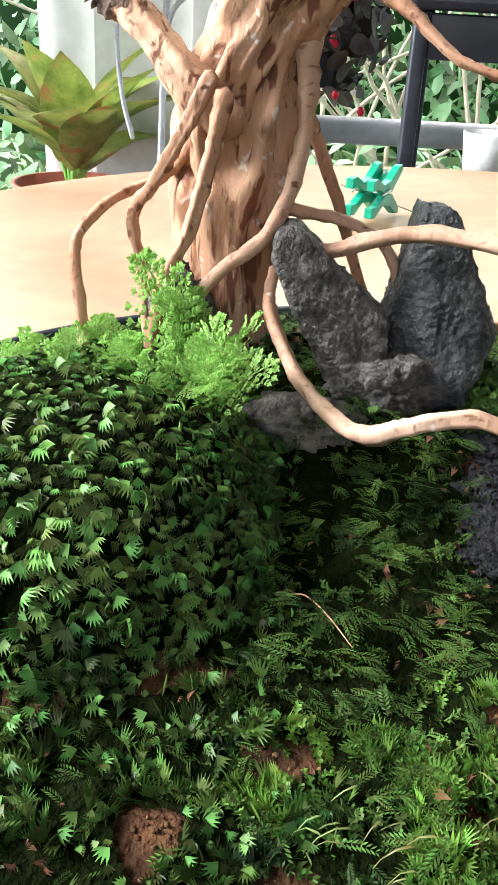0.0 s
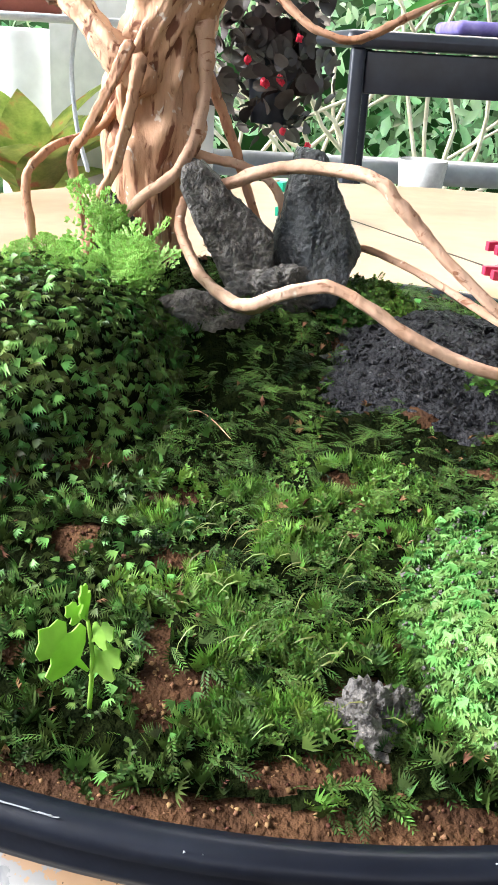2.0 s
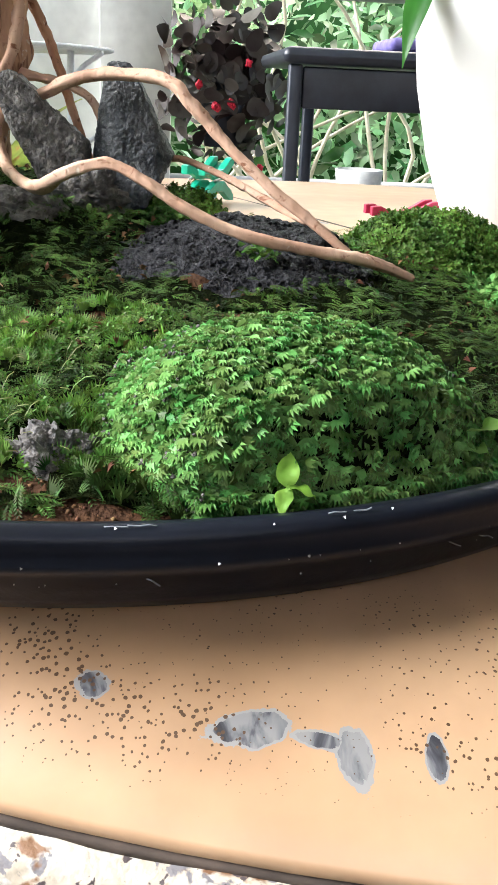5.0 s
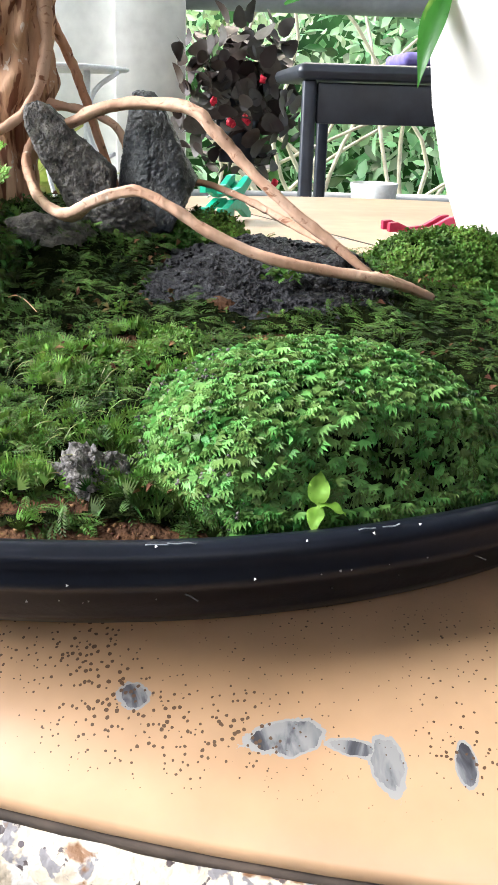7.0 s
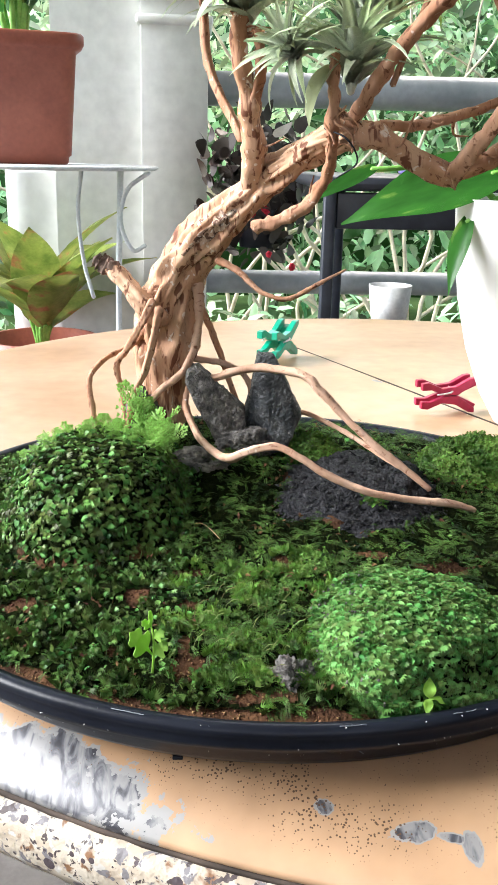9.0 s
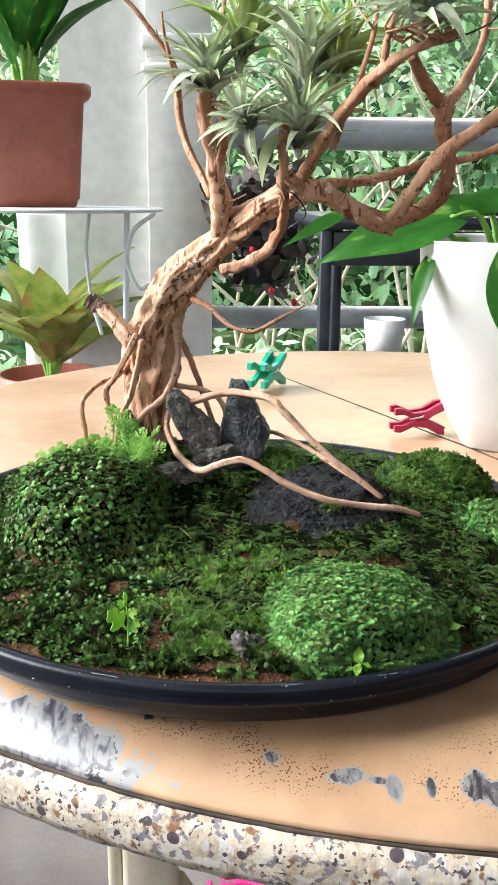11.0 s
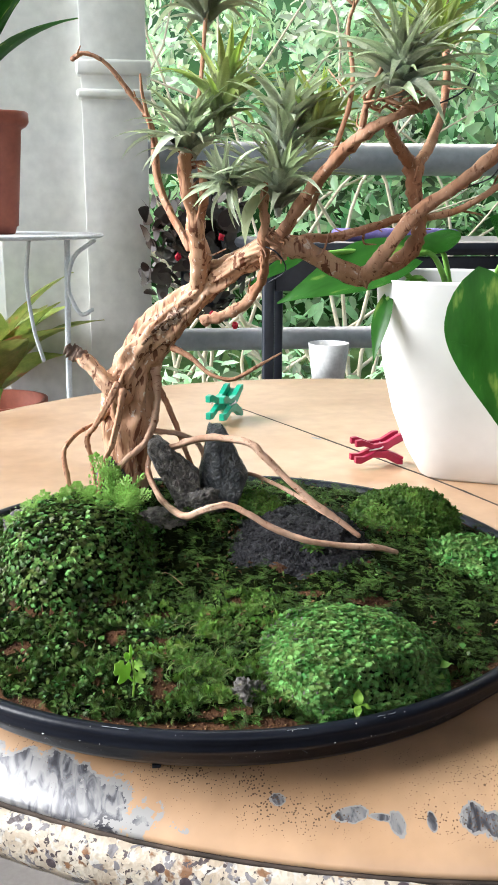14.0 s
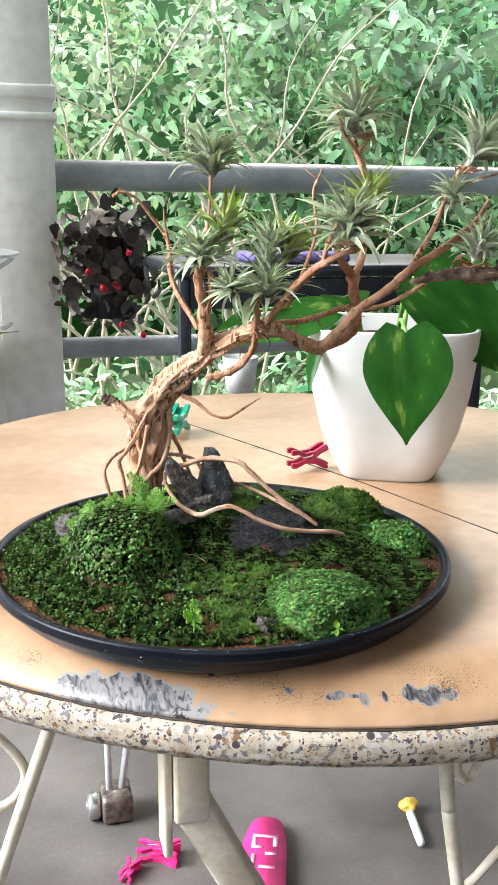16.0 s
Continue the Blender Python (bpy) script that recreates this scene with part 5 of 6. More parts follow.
def nest(at, radius, count, seed, drop=0.3):
    """A tangle of thin dry curled twigs that holds an air plant."""
    r = random.Random(seed)
    for k in range(count):
        a, tilt = r.uniform(0, 2 * math.pi), r.uniform(-drop, 0.5)
        rad = radius * r.uniform(0.5, 1.1)
        pts = []
        for q in range(5):
            b = a + q * r.uniform(0.35, 0.75)
            pts.append((at[0] + rad * math.cos(b), at[1] + rad * 0.8 * math.sin(b), at[2] + radius * (tilt * q / 4 + r.uniform(-0.15, 0.15)), 0.0011 - 0.00014 * q))
        limb("twig", pts, M_twigwood, 6, 0.4, 0, seed + k, 5)


nest((0.113, 0.112, 0.247), 0.013, 13, 300)
nest((0.171, 0.260, 0.322), 0.012, 9, 330, -0.1)
nest((0.193, 0.115, 0.293), 0.010, 8, 350)
nest((0.198, 0.107, 0.234), 0.014, 9, 370)
nest((0.067, 0.149, 0.196), 0.007, 8, 390, 2.2)
nest((0.034, 0.177, 0.226), 0.007, 5, 410)
# wire ties
for q in ([(0.060, 0.150, 0.190), (0.068, 0.144, 0.186), (0.073, 0.150, 0.178), (0.066, 0.155, 0.172)], [(0.148, 0.128, 0.214), (0.156, 0.119, 0.218), (0.160, 0.118, 0.2225)], [(0.124, 0.12, 0.245), (0.14, 0.115, 0.252), (0.147, 0.117, 0.262)]):
    limb("wire", [(*w, 0.0006) for w in q], M_black, 6, 0, 0, 1)

# ---- small plants in the moss ----
FROND = {}


def frond_mesh(kind, mat):
    """A frond of unit length along x: a stalk with pairs of small leaflets."""
    if kind in FROND:
        return FROND[kind]
    verts, faces = [], []

    def rib(t):
        return np.array((t * (1 - 0.12 * t), 0, 0.22 * math.sin(t * 1.6) - 0.12 * t))

    def needle(o, d, ln, wd):
        side = np.cross(d, (0, 0, 1.0))
        side = side / (np.linalg.norm(side) + 1e-9) * wd
        i = len(verts)
        verts.extend((tuple(o), tuple(o + d * ln * 0.5 - side + (0, 0, ln * 0.1)), tuple(o + d * ln), tuple(o + d * ln * 0.5 + side + (0, 0, ln * 0.1))))
        faces.extend(((i, i + 1, i + 2), (i, i + 2, i + 3)))

    nn = 8
    for k in range(nn):
        t = (k + 1) / nn
        o = rib(t)
        ln = 0.30 * math.sin(math.pi * (0.16 + 0.78 * t)) ** 0.8
        for sgn in (-1, 1):
            d = np.array((0.60, 0.74 * sgn, 0.30 * math.sin(5.1 * k + sgn)))
            for j in range(5):
                u = (j + 0.6) / 5
                q = o + d * ln * u + (0, 0, -0.1 * ln * u * u)
                for tw in (-1, 1):
                    e = d + np.array((0.6 * tw * d[1] * sgn, -0.6 * tw * sgn, 0.35 + 0.4 * math.sin(3.7 * j + k)))
                    needle(q, e / np.linalg.norm(e), 0.078 * (1.15 - 0.5 * u), 0.019)
            needle(o + d * ln * 0.9, d / np.linalg.norm(d), 0.07, 0.02)
    for k in range(9):
        needle(rib(k / 9), np.array((1.0, 0, 0.1)), 0.14, 0.012)
    FROND[kind] = array_mesh("frond", verts, faces, mat, False)
    return FROND[kind]


def fern(at, fronds, label, seed, mat=M_fern, kind="fern", up=(35, 80)):
    r = random.Random(seed)
    ob = empty("fern_tuft" if kind == "fern" else "seedling", at, label, "fern" if kind == "fern" else "seedling")
    for k, (ln, az) in enumerate(fronds):
        fr = new("frond", frond_mesh(kind, mat))
        fr.parent = ob
        fr.matrix_basis = pose(r.uniform(-.002, .002), r.uniform(-.002, .002), 0, 0, 0, az + r.uniform(-12, 12)) @ pose(0, 0, 0, r.uniform(-40, 40), -r.uniform(*up), 0) @ Matrix.Diagonal((ln, ln, ln, 1))
    return ob


def tuft(n, lo, hi, seed):
    r = random.Random(seed)
    return [(r.uniform(lo, hi), k * 360 / n + r.uniform(-25, 25)) for k in range(n)]


fern((-0.010, 0.189, 0.055), tuft(24, 0.009, 0.018, 1) + [(0.030, 165), (0.026, 60), (0.024, 255), (0.022, 330), (0.021, 15), (0.019, 110), (0.024, 200)], "bright green feathery fern tuft on the mossy mound", 1, up=(66, 89))
fern((-0.004, 0.172, 0.056), tuft(26, 0.008, 0.018, 2) + [(0.022, 20), (0.020, -15), (0.020, 60), (0.019, 300)], "bright green bushy fern tuft beside the trunk", 2, up=(30, 75))
fern((-0.046, 0.200, 0.045), tuft(14, 0.008, 0.016, 3), "small bright fern tuft on the mound", 3, up=(40, 85))
fern((-0.030, 0.196, 0.052), tuft(14, 0.008, 0.016, 4), "small pale green fern tuft", 4, up=(35, 80))
fern((-0.058, 0.190, 0.040), tuft(12, 0.006, 0.014, 5), "low pale fern tuft at the mound edge", 5, up=(35, 80))
fern((-0.022, 0.180, 0.057), tuft(12, 0.006, 0.014, 6), "low bright fern tuft in the moss", 6, up=(35, 80))

for k in range(11):
    a = random.Random(40 + k)
    x, y = -0.066 + 0.0065 * k + a.uniform(-0.003, 0.003), 0.190 + a.uniform(-0.012, 0.012) - 0.0012 * k
    fern((x, y, ground_at(x, y) - 0.001), tuft(9, 0.005, 0.0115, 50 + k), "low pale green fern tuft on the mossy mound", 50 + k, up=(25, 75))


def seedling(at, leaves, mat, label, seed, lobed=False):
    """A few small broad leaves on a short stalk: rows of (length, azimuth, upward angle, height up the stalk)."""
    ob = empty("seedling", at, label, "seedling")
    hgt = max(h for *_, h in leaves)
    st = new("stalk", data_of(tube([(0, 0, -0.003, 0.0004), (0.0006, 0, hgt * 0.5, 0.0004), (0, 0, hgt, 0.0003)], 6, 3), "stalk", mat))
    st.parent = ob
    for ln, az, up, h in leaves:
        if lobed:
            half = [(0.26, 0.05), (0.32, 0.24), (0.43, 0.40), (0.55, 0.40), (0.60, 0.24), (0.66, 0.18), (0.76, 0.29), (0.88, 0.25), (0.92, 0.12)]
            fb = bmesh.new()
            ring = [(0, -0.02), *[(a, -b) for a, b in half], (1.03, 0), *reversed(half), (0, 0.02)]
            mid = [fb.verts.new(Vector((a, 0, 0.06 * math.sin(3 * a))) * ln) for a in (0.35, 0.7)]
            vs = [fb.verts.new(Vector((a, b, 0.06 * math.sin(3 * a) - 0.25 * b * b)) * ln) for a, b in ring]
            for k in range(len(vs)):
                u, w = vs[k], vs[(k + 1) % len(vs)]
                fb.faces.new((u, w, mid[0 if (ring[k][0] + ring[(k + 1) % len(vs)][0]) / 2 < 0.58 else 1]))
            bmesh.ops.holes_fill(fb, edges=fb.edges[:], sides=4)
            bmesh.ops.recalc_face_normals(fb, faces=fb.faces[:])
            bmesh.ops.solidify(fb, geom=fb.faces[:], thickness=0.0003)
        else:
            fb = leaf_blade(ln, ln * 0.6, 0.35, 0.3, 9, 0.0, 1.5, 0.0003, 0.16)
        lf = new("leaf", data_of(fb, "leaf", mat, not lobed))
        lf.parent, lf.matrix_basis = ob, pose(0, 0, h, 0, 0, az) @ pose(0, 0, 0, 0, -up, 0) @ pose(0, 0, 0, (-65 if 90 < az < 270 else 65) if lobed else 0, 0, 0)
    return ob


seedling((-0.0010, 0.0455, 0.026), [(0.0115, 205, 52, 0.004), (0.0075, 345, 50, 0.003), (0.0055, 340, 42, 0.009), (0.0045, 205, 45, 0.013), (0.0065, 235, 80, 0.013)], M_sprig, "fresh light green broad-lobed seedling in the moss", 1, True)
seedling((0.083, 0.0275, 0.0235), [(0.0065, 80, 60, 0.001), (0.005, 250, -40, 0.001), (0.005, 340, 5, 0.001)], M_sprig, "tiny fresh green seedling at the foot of the moss dome", 2)
seedling((0.118, 0.048, 0.022), [(0.010, 330, 50, 0.003), (0.007, 300, 25, 0.002), (0.007, 60, 55, 0.003)], M_fern, "slender grass-like seedling beside the moss dome", 3)


# ---- clothes pegs ----
def peg(at, turn, mat, label, s=1.0):
    ob = empty("clothes_peg", at, label, "clothes peg")
    jaw = [(-0.021, 0.0040), (-0.021, 0.0090), (-0.016, 0.0095), (-0.006, 0.0052), (0.004, 0.0065), (0.014, 0.012), (0.0185, 0.0125), (0.0185, 0.009), (0.006, 0.0025), (-0.004, 0.0012), (-0.014, 0.0042)]
    for side in (1, -1):
        for y in (-0.0055, 0.0055):
            bm = plate([(x * s, z * s * (1.0 if z > 0.003 else 0.2)) for x, z in jaw], 0.0042 * s, 0.0005)
            if side < 0:
                bmesh.ops.scale(bm, vec=(1, 1, -1), verts=bm.verts)
            bmesh.ops.translate(bm, vec=(0, y * s, 0), verts=bm.verts)
            o = part("arm", bm, mat, ob, smooth=False)
        bm = box(0.006 * s, -0.006 * s, 0.0065 * s, 0.0185 * s, 0.006 * s, 0.009 * s, 0.0006)
        bmesh.ops.rotate(bm, matrix=Matrix.Rotation(-0.42, 3, "Y"), verts=bm.verts, cent=(0.0185 * s, 0, 0.010 * s))
        if side < 0:
            bmesh.ops.scale(bm, vec=(1, 1, -1), verts=bm.verts)
        part("grip", bm, mat, ob)
    part("spring", tube([(-0.010 * s, -0.008 * s, 0.001, 0.0007), (0.0, -0.0085 * s, 0.003, 0.0007), (0.003 * s, 0, 0.0045, 0.0007), (0.0, 0.0085 * s, 0.003, 0.0007), (-0.010 * s, 0.008 * s, 0.001, 0.0007)], 8, 5), M_steel, ob, "thin steel spring")
    ob.matrix_basis = pose(*at, *turn)
    return ob


peg((0.089, 0.620, 0.0185), (0, 0, 62), M_green_clip, "green plastic clothes peg lying on the table", 1.3)
peg((0.198, 0.440, 0.0150), (0, 0, 8), M_red_clip, "dark pink plastic clothes peg lying beside the white pot", 1.05)


# ---- white pot with pothos ----
def square_pot(name, at, turn, rows, mat, label, category, power=4.5, n=72, wall=0.004):
    """A pot of rounded-square section: rows (half width, z), then down inside."""
    ob = empty(name, at, label, category)
    bm = bmesh.new()
    inner = [(w - wall, z) for w, z in reversed(rows[1:])] + [(rows[1][0] - wall, rows[0][1] + wall)]
    rings = []
    for w, z in rows + inner:
        ring = []
        for k in range(n):
            a = 2 * math.pi * k / n
            c, s = math.cos(a), math.sin(a)
            r = w / (abs(c) ** power + abs(s) ** power) ** (1 / power)
            ring.append(bm.verts.new((r * c, r * s, z)))
        rings.append(ring)
    for a, b in zip(rings, rings[1:]):
        for k in range(n):
            bm.faces.new((a[k], a[(k + 1) % n], b[(k + 1) % n], b[k]))
    bm.faces.new(rings[0])
    bm.faces.new(rings[-1])
    part("body", bm, mat, ob)
    ob.matrix_basis = pose(*at, 0, 0, turn)
    return ob


POT = (0.281, 0.424, 0.0)
wp = square_pot("white_pot", POT, -24, [(0.0451, 0), (0.0479, 0.002), (0.0594, 0.024), (0.0704, 0.054), (0.0786, 0.09), (0.0830, 0.125), (0.0847, 0.1535), (0.0847, 0.156)], M_white_pot, "glossy white tapered square plant pot on the table", "plant pot")
bm = lathe([(0.0, 0.140), (0.04, 0.141), (0.070, 0.139)], 32)
part("potting_soil", bm, M_soil, wp)
pothos = empty("pothos_plant", (POT[0], POT[1], 0.12), "variegated green pothos vine growing in the white pot", "plant")


def pothos_leaf(stem_at, base, tip, width, face=(0, -1, 0.5), bend=0.25, name="leaf"):
    """A heart-shaped leaf from base to tip on a stalk that rises from the soil."""
    base, tip = Vector(base), Vector(tip)
    d = tip - base
    x = d.normalized()
    y = Vector(face).cross(x).normalized()
    q = Matrix((x, y, x.cross(y))).transposed().to_4x4()
    lf = part(name, leaf_blade(d.length, width, bend, 0.22, 16, 0.15, 1.7, 0.0007, 0.015), M_pothos)
    lf.matrix_basis = Matrix.Translation(base) @ q @ pose(0, 0, 0, 0, -math.degrees(bend) * 0.8, 0)
    under(lf, pothos)
    s = Vector(stem_at)
    mid = (s + base) / 2 + Vector((0, 0, 0.025))
    under(part("stalk", tube([(*s, 0.0026), (*mid, 0.0022), (*base, 0.0017)], 8, 6), M_stem), pothos)


pothos_leaf((0.27, 0.40, 0.12), (0.2510, 0.326, 0.160), (0.2545, 0.320, 0.054), 0.083, (-0.25, -1, 0.1), 0.12)
pothos_leaf((0.25, 0.41, 0.12), (0.203, 0.397, 0.172), (0.109, 0.415, 0.137), 0.044, (-0.2, -0.75, 0.65), 0.2)
pothos_leaf((0.245, 0.42, 0.12), (0.186, 0.385, 0.142), (0.172, 0.365, 0.097), 0.014, (-0.6, -0.8, 0), 0.2)
pothos_leaf((0.29, 0.44, 0.12), (0.278, 0.375, 0.205), (0.395, 0.355, 0.100), 0.100, (0.1, -0.9, 0.5), 0.3)
pothos_leaf((0.26, 0.45, 0.12), (0.235, 0.44, 0.172), (0.205, 0.37, 0.188), 0.05, (-0.3, -0.5, 0.8), 0.3)
pothos_leaf((0.30, 0.45, 0.12), (0.315, 0.44, 0.200), (0.365, 0.36, 0.215), 0.050, (0, -0.5, 0.8), 0.35)
pothos_leaf((0.25, 0.42, 0.12), (0.126, 0.405, 0.173), (0.083, 0.400, 0.150), 0.011, (0, -0.8, 0.6), 0.15)

# ---- things beyond the table ----
cup = part("grey_pot", lathe([(0.0, -0.09), (0.028, -0.09), (0.036, -0.02), (0.034, -0.02), (0.027, -0.085), (0.0, -0.085)], 32, (0.337, 1.31)), M_cup)
tagged(cup, "small empty pale grey plant pot", "plant pot")
bt = empty("side_table", (0.5, 1.6, FLOOR), "black side table with a dark slatted apron", "side table")
for nm, b in (("tabletop", box(0.225, 1.42, 0.125, 0.95, 1.85, 0.150, 0.012)), ("apron", box(0.26, 1.44, 0.06, 0.93, 1.46, 0.122, 0.003)),
              ("leg", box(0.237, 1.435, FLOOR, 0.259, 1.457, 0.125, 0.004)), ("leg", box(0.310, 1.80, FLOOR, 0.332, 1.822, 0.125, 0.004)),
              ("leg", box(0.905, 1.43, FLOOR, 0.935, 1.465, 0.125, 0.004)), ("leg", box(0.905, 1.80, FLOOR, 0.935, 1.83, 0.125, 0.004))):
    under(part(nm, b, M_black), bt)
cl = part("folded_cloth", box(0.40, 1.46, 0.151, 0.62, 1.62, 0.172, 0.009, 3), M_purple)
tagged(cl, "folded purple cloth on the black table", "cloth")

# plant stand with the brown pot
st = empty("plant_stand", (-0.33, 2.02, FLOOR), "white metal plant stand with a round shelf and curled supports", "plant stand")
under(part("shelf", lathe([(0.0, 0.142), (0.255, 0.142), (0.262, 0.146), (0.262, 0.150), (0.255, 0.152), (0.0, 0.152)], 48, (-0.335, 2.03)), M_white_metal), st)
for x in (-0.52, -0.165):
    under(part("leg", tube([(x, 1.95, FLOOR, 0.007), (x, 1.95, -0.2, 0.007), (x + 0.01, 1.95, 0.142, 0.007)], 10, 3), M_white_metal), st)
under(part("scroll", tube([(-0.09, 1.93, 0.140, 0.005), (-0.14, 1.93, 0.10, 0.005), (-0.155, 1.93, 0.03, 0.005), (-0.13, 1.93, -0.03, 0.005), (-0.10, 1.93, -0.02, 0.005)], 8, 5), M_white_metal), st)
under(part("scroll", tube([(-0.24, 1.93, 0.140, 0.005), (-0.25, 1.93, 0.05, 0.005), (-0.24, 1.93, -0.06, 0.005), (-0.22, 1.93, -0.14, 0.005)], 8, 5), M_white_metal), st)
bp = square_pot("brown_pot", (-0.390, 2.02, 0.152), 14, [(0.100, 0.0), (0.104, 0.004), (0.106, 0.016), (0.111, 0.020), (0.127, 0.234), (0.138, 0.238), (0.143, 0.246), (0.143, 0.264), (0.139, 0.268)], M_terracotta, "reddish brown square plastic plant pot on the metal stand", "plant pot", 7, 96, 0.012)
part("potting_soil", lathe([(0.0, 0.235), (0.112, 0.232)], 32), M_soil, bp)


def broad_plant(name, at, leaves, mat, label, category="plant"):
    """Upright plant of large leaves: rows (length, width, azimuth, upward angle, stalk height)."""
    ob = empty(name, at, label, category)
    for ln, wd, az, up, h in leaves:
        a = radians(az)
        o = (0.03 * math.cos(a), 0.03 * math.sin(a), h)
        s = new("stalk", data_of(tube([(0.01 * math.cos(a), 0.01 * math.sin(a), -0.02, 0.008), (o[0] * 0.7, o[1] * 0.7, h * 0.5, 0.007), (*o, 0.005)], 8, 3), "stalk", M_stem))
        s.parent = ob
        lf = new("leaf", data_of(leaf_blade(ln, wd, 0.45, 0.3, 10, 0.0, 1.5, 0.002, 0.02), "leaf", mat))
        lf.parent, lf.matrix_basis = ob, pose(*o, 0, 0, az) @ pose(0, 0, 0, 0, -up, 0)
    return ob


broad_plant("leafy_plant", (-0.385, 2.02, 0.385), [(0.34, 0.11, 30, 75, 0.10), (0.36, 0.12, 150, 70, 0.10), (0.34, 0.11, 270, 72, 0.12), (0.32, 0.10, 330, 65, 0.10), (0.33, 0.11, 210, 68, 0.08), (0.36, 0.12, 90, 78, 0.12), (0.30, 0.10, 0, 55, 0.08), (0.42, 0.16, 320, 40, 0.22)], M_pothos, "tall green broad-leaved plant in the brown pot")
cr = random.Random(5)
broad_plant("croton_plant", (-0.40, 2.28, -0.30), [(cr.uniform(0.24, 0.36), cr.uniform(0.11, 0.15), k * 137.5, cr.uniform(35, 78), cr.uniform(0.02, 0.12)) for k in range(20)], M_croton, "croton with green and copper striped leaves", "plant")
tagged(part("croton_pot", lathe([(0.0, FLOOR), (0.12, FLOOR), (0.15, -0.30), (0.14, -0.30), (0.11, FLOOR + 0.02), (0.0, FLOOR + 0.02)], 32, (-0.40, 2.28)), M_terracotta), "brown plastic floor pot of the croton", "plant pot")
wb = square_pot("white_planter", (-0.40, 2.62, FLOOR), 0, [(0.11, 0), (0.12, 0.01), (0.13, 0.84), (0.13, 0.85)], M_white_pot, "tall white planter behind the stand", "planter")
part("potting_soil", lathe([(0.0, 0.80), (0.115, 0.80)], 32), M_soil, wb)

# hanging begonia
beg = empty("begonia_plant", (0.18, 2.25, 0.1), "dark-leaved begonia with small red flowers hanging at the rail", "plant")
bv, bn = [], []
for k in range(420):
    d = rng.normal(size=3)
    d /= np.linalg.norm(d)
    bv.append(np.array((0.175, 2.27, 0.10)) + d * np.array((0.12, 0.09, 0.155)) * rng.uniform(0.4, 1.3))
    bn.append(d + (0, -0.4, -0.3) + rng.normal(size=3) * 0.7)
bl_v = [(0.5, 0, 0.0)] + [(0.5 + 0.5 * math.cos(a), 0.34 * math.sin(a) * (1 - 0.35 * math.cos(a)), 0.10 + 0.06 * math.cos(2 * a)) for a in np.arange(10) * math.pi / 5]
bl_f = [(0, 1 + k, 1 + (k + 1) % 10, 1 + (k + 1) % 10) for k in range(10)]
lv = scatter("foliage", bl_v, bl_f, np.array(bv), np.array(bn), rng.uniform(0.034, 0.064, len(bv)), M_begonia, rng)
under(lv, beg)
for x, z in ((0.150, 0.045), (0.157, 0.040), (0.186, 0.055), (0.192, 0.048), (0.112, 0.09), (0.20, -0.06), (0.225, 0.14), (0.26, -0.09)):
    b = rock((0.0075, 0.0075, 0.009), x * 90, 0.5, 0.2, 3)
    bmesh.ops.translate(b, vec=(x, 2.165, z), verts=b.verts)
    under(part("flower", b, M_redflower), beg)
tagged(part("hanging_pot", lathe([(0.0, -0.05), (0.045, -0.05), (0.06, 0.10), (0.052, 0.10), (0.04, -0.04), (0.0, -0.04)], 24, (0.175, 2.27)), M_black), "dark hanging basket pot", "plant pot")

# ---- under the table ----
br = empty("pedal_frame", (0.03, 0.25, FLOOR), "cream painted steel support frame under the table", "frame")
under(part("upright", box(-0.009, 0.075, -0.132, 0.015, 0.098, -0.0475, 0.003), M_white_leg), br)
under(part("side_plate", box(-0.016, 0.080, -0.160, -0.0095, 0.105, -0.0475, 0.002), M_white_leg), br)
b = box(-0.013, -0.011, -0.70, 0.013, 0.011, 0.0, 0.003)
bmesh.ops.rotate(b, matrix=Matrix.Rotation(radians(-24), 3, "Y"), verts=b.verts)
bmesh.ops.rotate(b, matrix=Matrix.Rotation(radians(12), 3, "X"), verts=b.verts)
bmesh.ops.translate(b, vec=(0.005, 0.088, -0.125), verts=b.verts)
under(part("strut", b, M_white_leg), br)
under(part("bolt", lathe([(0.0, -0.056), (0.003, -0.056), (0.004, -0.0485), (0.0, -0.0475)], 12, (0.003, 0.070)), M_yellow), br)
ca = empty("castor_bracket", (0.02, 0.9, FLOOR), "grimy steel castor with a forked bracket on the floor", "castor")
wh = lathe([(0.0, -0.003), (0.008, -0.003), (0.009, 0.0), (0.019, 0.0), (0.022, 0.003), (0.022, 0.017), (0.019, 0.020), (0.0, 0.020)], 28)
bmesh.ops.rotate(wh, matrix=Matrix.Rotation(radians(90), 3, "Y"), verts=wh.verts)
bmesh.ops.translate(wh, vec=(-0.020, 0.90, FLOOR + 0.022), verts=wh.verts)
under(part("wheel", wh, M_steel, label="scuffed steel castor wheel"), ca)
under(part("housing", box(0.002, 0.87, FLOOR + 0.002, 0.052, 0.93, FLOOR + 0.05, 0.006), M_rust), ca)
for x in (0.016, 0.036):
    under(part("rod", tube([(x, 0.90, FLOOR + 0.05, 0.006), (x + (0.05 if x > 0.02 else 0), 0.93, -0.35, 0.006), (x + (0.08 if x > 0.02 else 0), 0.95, -0.06, 0.006)], 8, 3), M_white_metal), ca)
sl = empty("flip_flop", (0.235, 0.70, FLOOR), "hot pink rubber flip-flop sandal on the floor", "sandal")
out = []
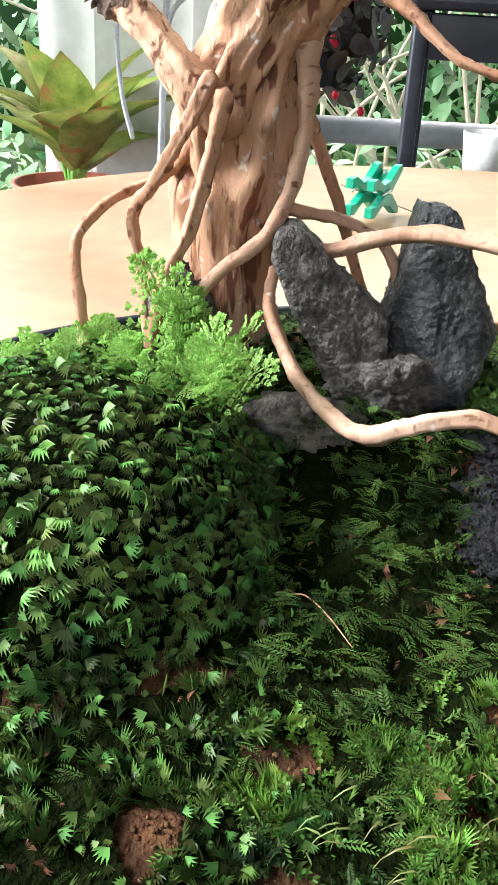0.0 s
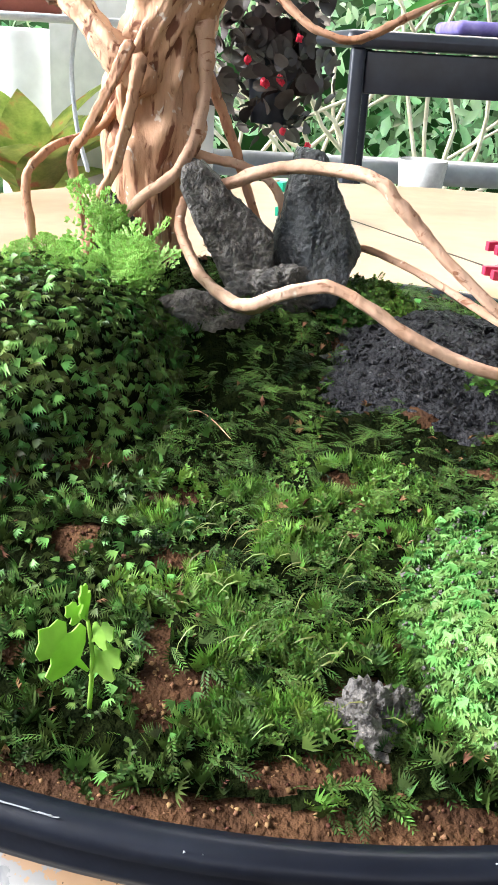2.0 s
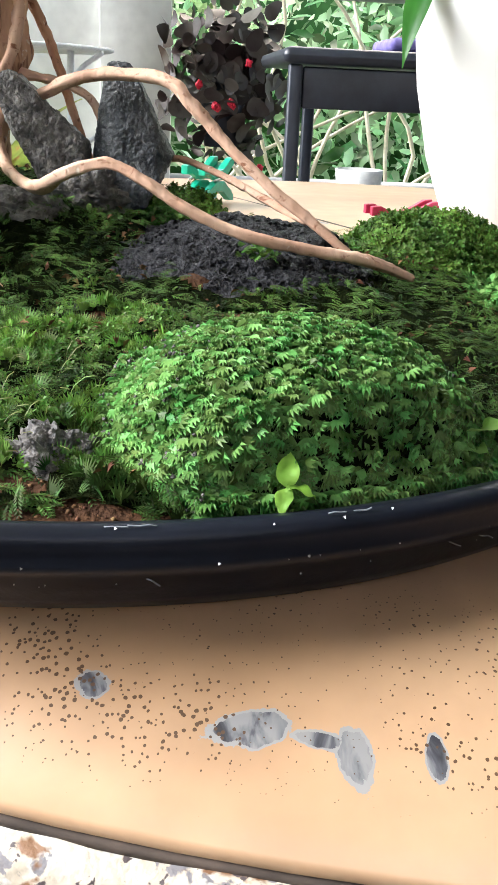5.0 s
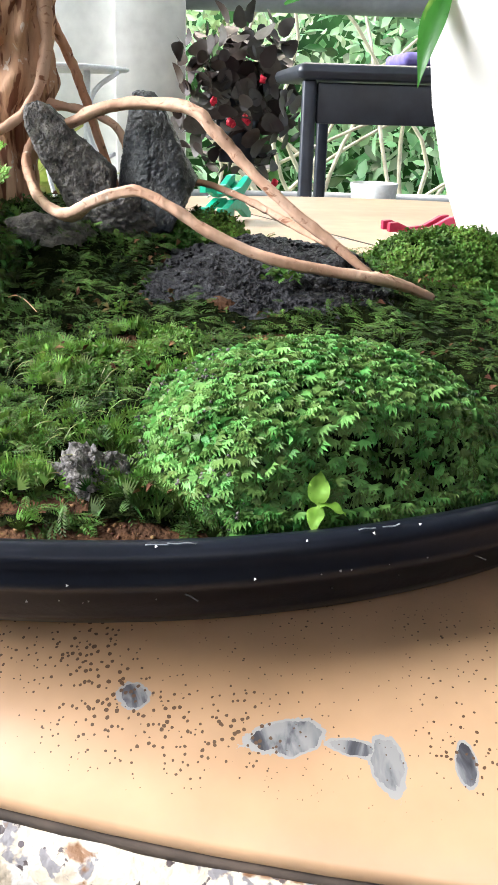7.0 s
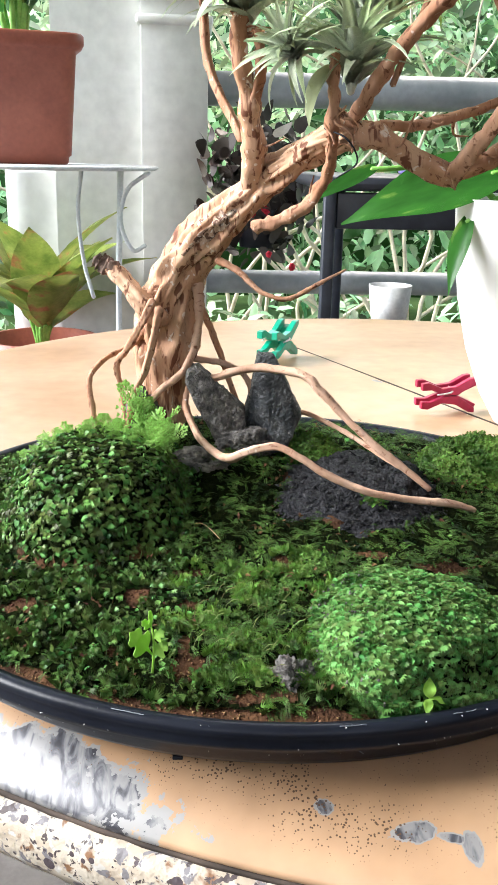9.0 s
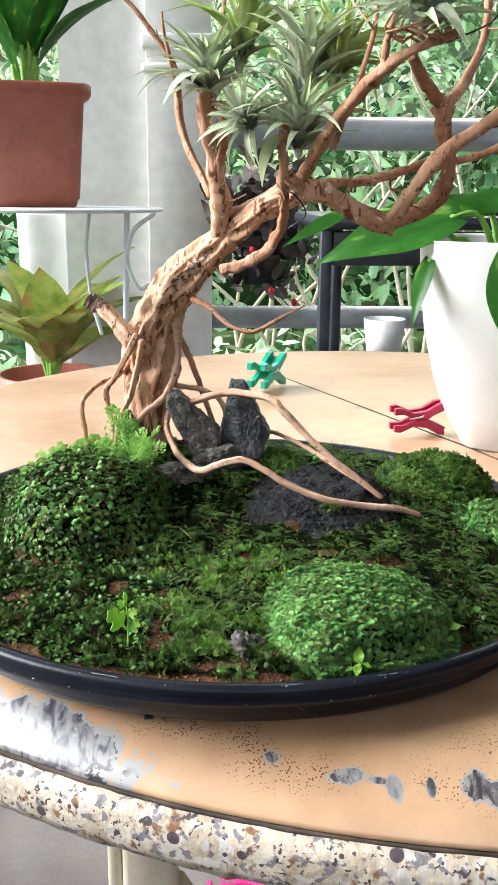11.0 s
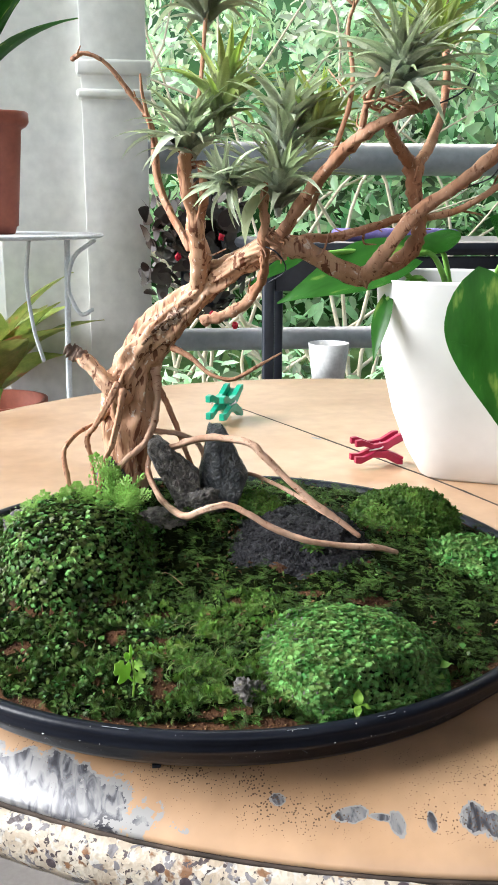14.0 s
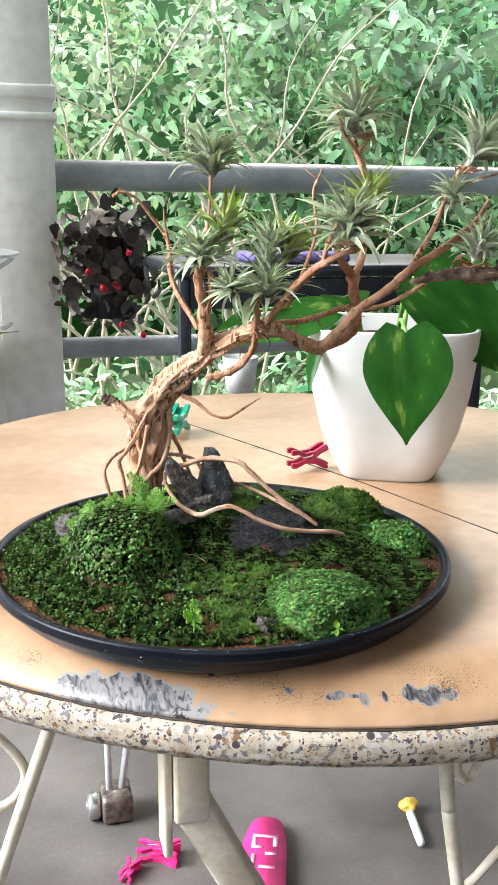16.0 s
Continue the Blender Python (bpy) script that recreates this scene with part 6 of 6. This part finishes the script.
for k in range(28):
    a = 2 * math.pi * k / 28
    out.append((0.037 * math.copysign(abs(math.cos(a)) ** 0.55, math.cos(a)) * (1 - 0.10 * math.sin(a)), 0.125 * math.copysign(abs(math.sin(a)) ** 0.75, math.sin(a))))
b = bmesh.new()
fc = b.faces.new([b.verts.new((x, y, 0)) for x, y in out])
e = bmesh.ops.extrude_face_region(b, geom=[fc])
bmesh.ops.translate(b, vec=(0, 0, 0.022), verts=[q for q in e["geom"] if isinstance(q, bmesh.types.BMVert)])
bmesh.ops.bevel(b, geom=[ed for ed in b.edges if abs(ed.verts[0].co.z - ed.verts[1].co.z) < 1e-5], offset=0.003, segments=2, affect="EDGES")
part("sole", b, M_pink, sl)
for x0, y0, x1, y1 in ((-0.020, 0.07, 0.020, 0.076), (-0.020, 0.05, -0.013, 0.07), (0.013, 0.05, 0.020, 0.07), (-0.020, 0.044, -0.002, 0.05), (0.002, 0.03, 0.020, 0.036), (-0.018, 0.0, -0.012, 0.03), (-0.005, 0.0, 0.02, 0.006)):
    part("print_bar", box(x0, y0, 0.0225, x1, y1, 0.0232), M_pinkpale, sl)
part("strap", tube([(-0.034, -0.03, 0.015, 0.005), (-0.015, -0.075, 0.045, 0.005), (0.0, -0.09, 0.03, 0.005), (0.015, -0.075, 0.045, 0.005), (0.034, -0.03, 0.015, 0.005)], 8, 5), M_pink, sl)
sl.matrix_basis = pose(0.222, 0.69, FLOOR, 0, 0, -20)
peg((0.08, 0.775, FLOOR + 0.012), (90, 0, -20), M_pink, "hot pink clothes peg on the floor", 1.6)
peg((0.03, 0.75, FLOOR + 0.010), (90, 0, 60), M_pink, "hot pink clothes peg on the floor", 1.0)
tp = empty("toy_hammer", (0.50, 0.76, FLOOR), "small yellow-headed white plastic stick on the floor", "tool")
bb = rock((0.016, 0.012, 0.010), 4, 0.5, 0.1, 3)
bmesh.ops.translate(bb, vec=(0.505, 0.79, FLOOR + 0.014), verts=bb.verts)
under(part("head", bb, M_yellow), tp)
under(part("handle", tube([(0.502, 0.775, FLOOR + 0.008, 0.007), (0.492, 0.72, FLOOR + 0.008, 0.007), (0.488, 0.70, FLOOR + 0.008, 0.006)], 10, 3), M_white_metal), tp)
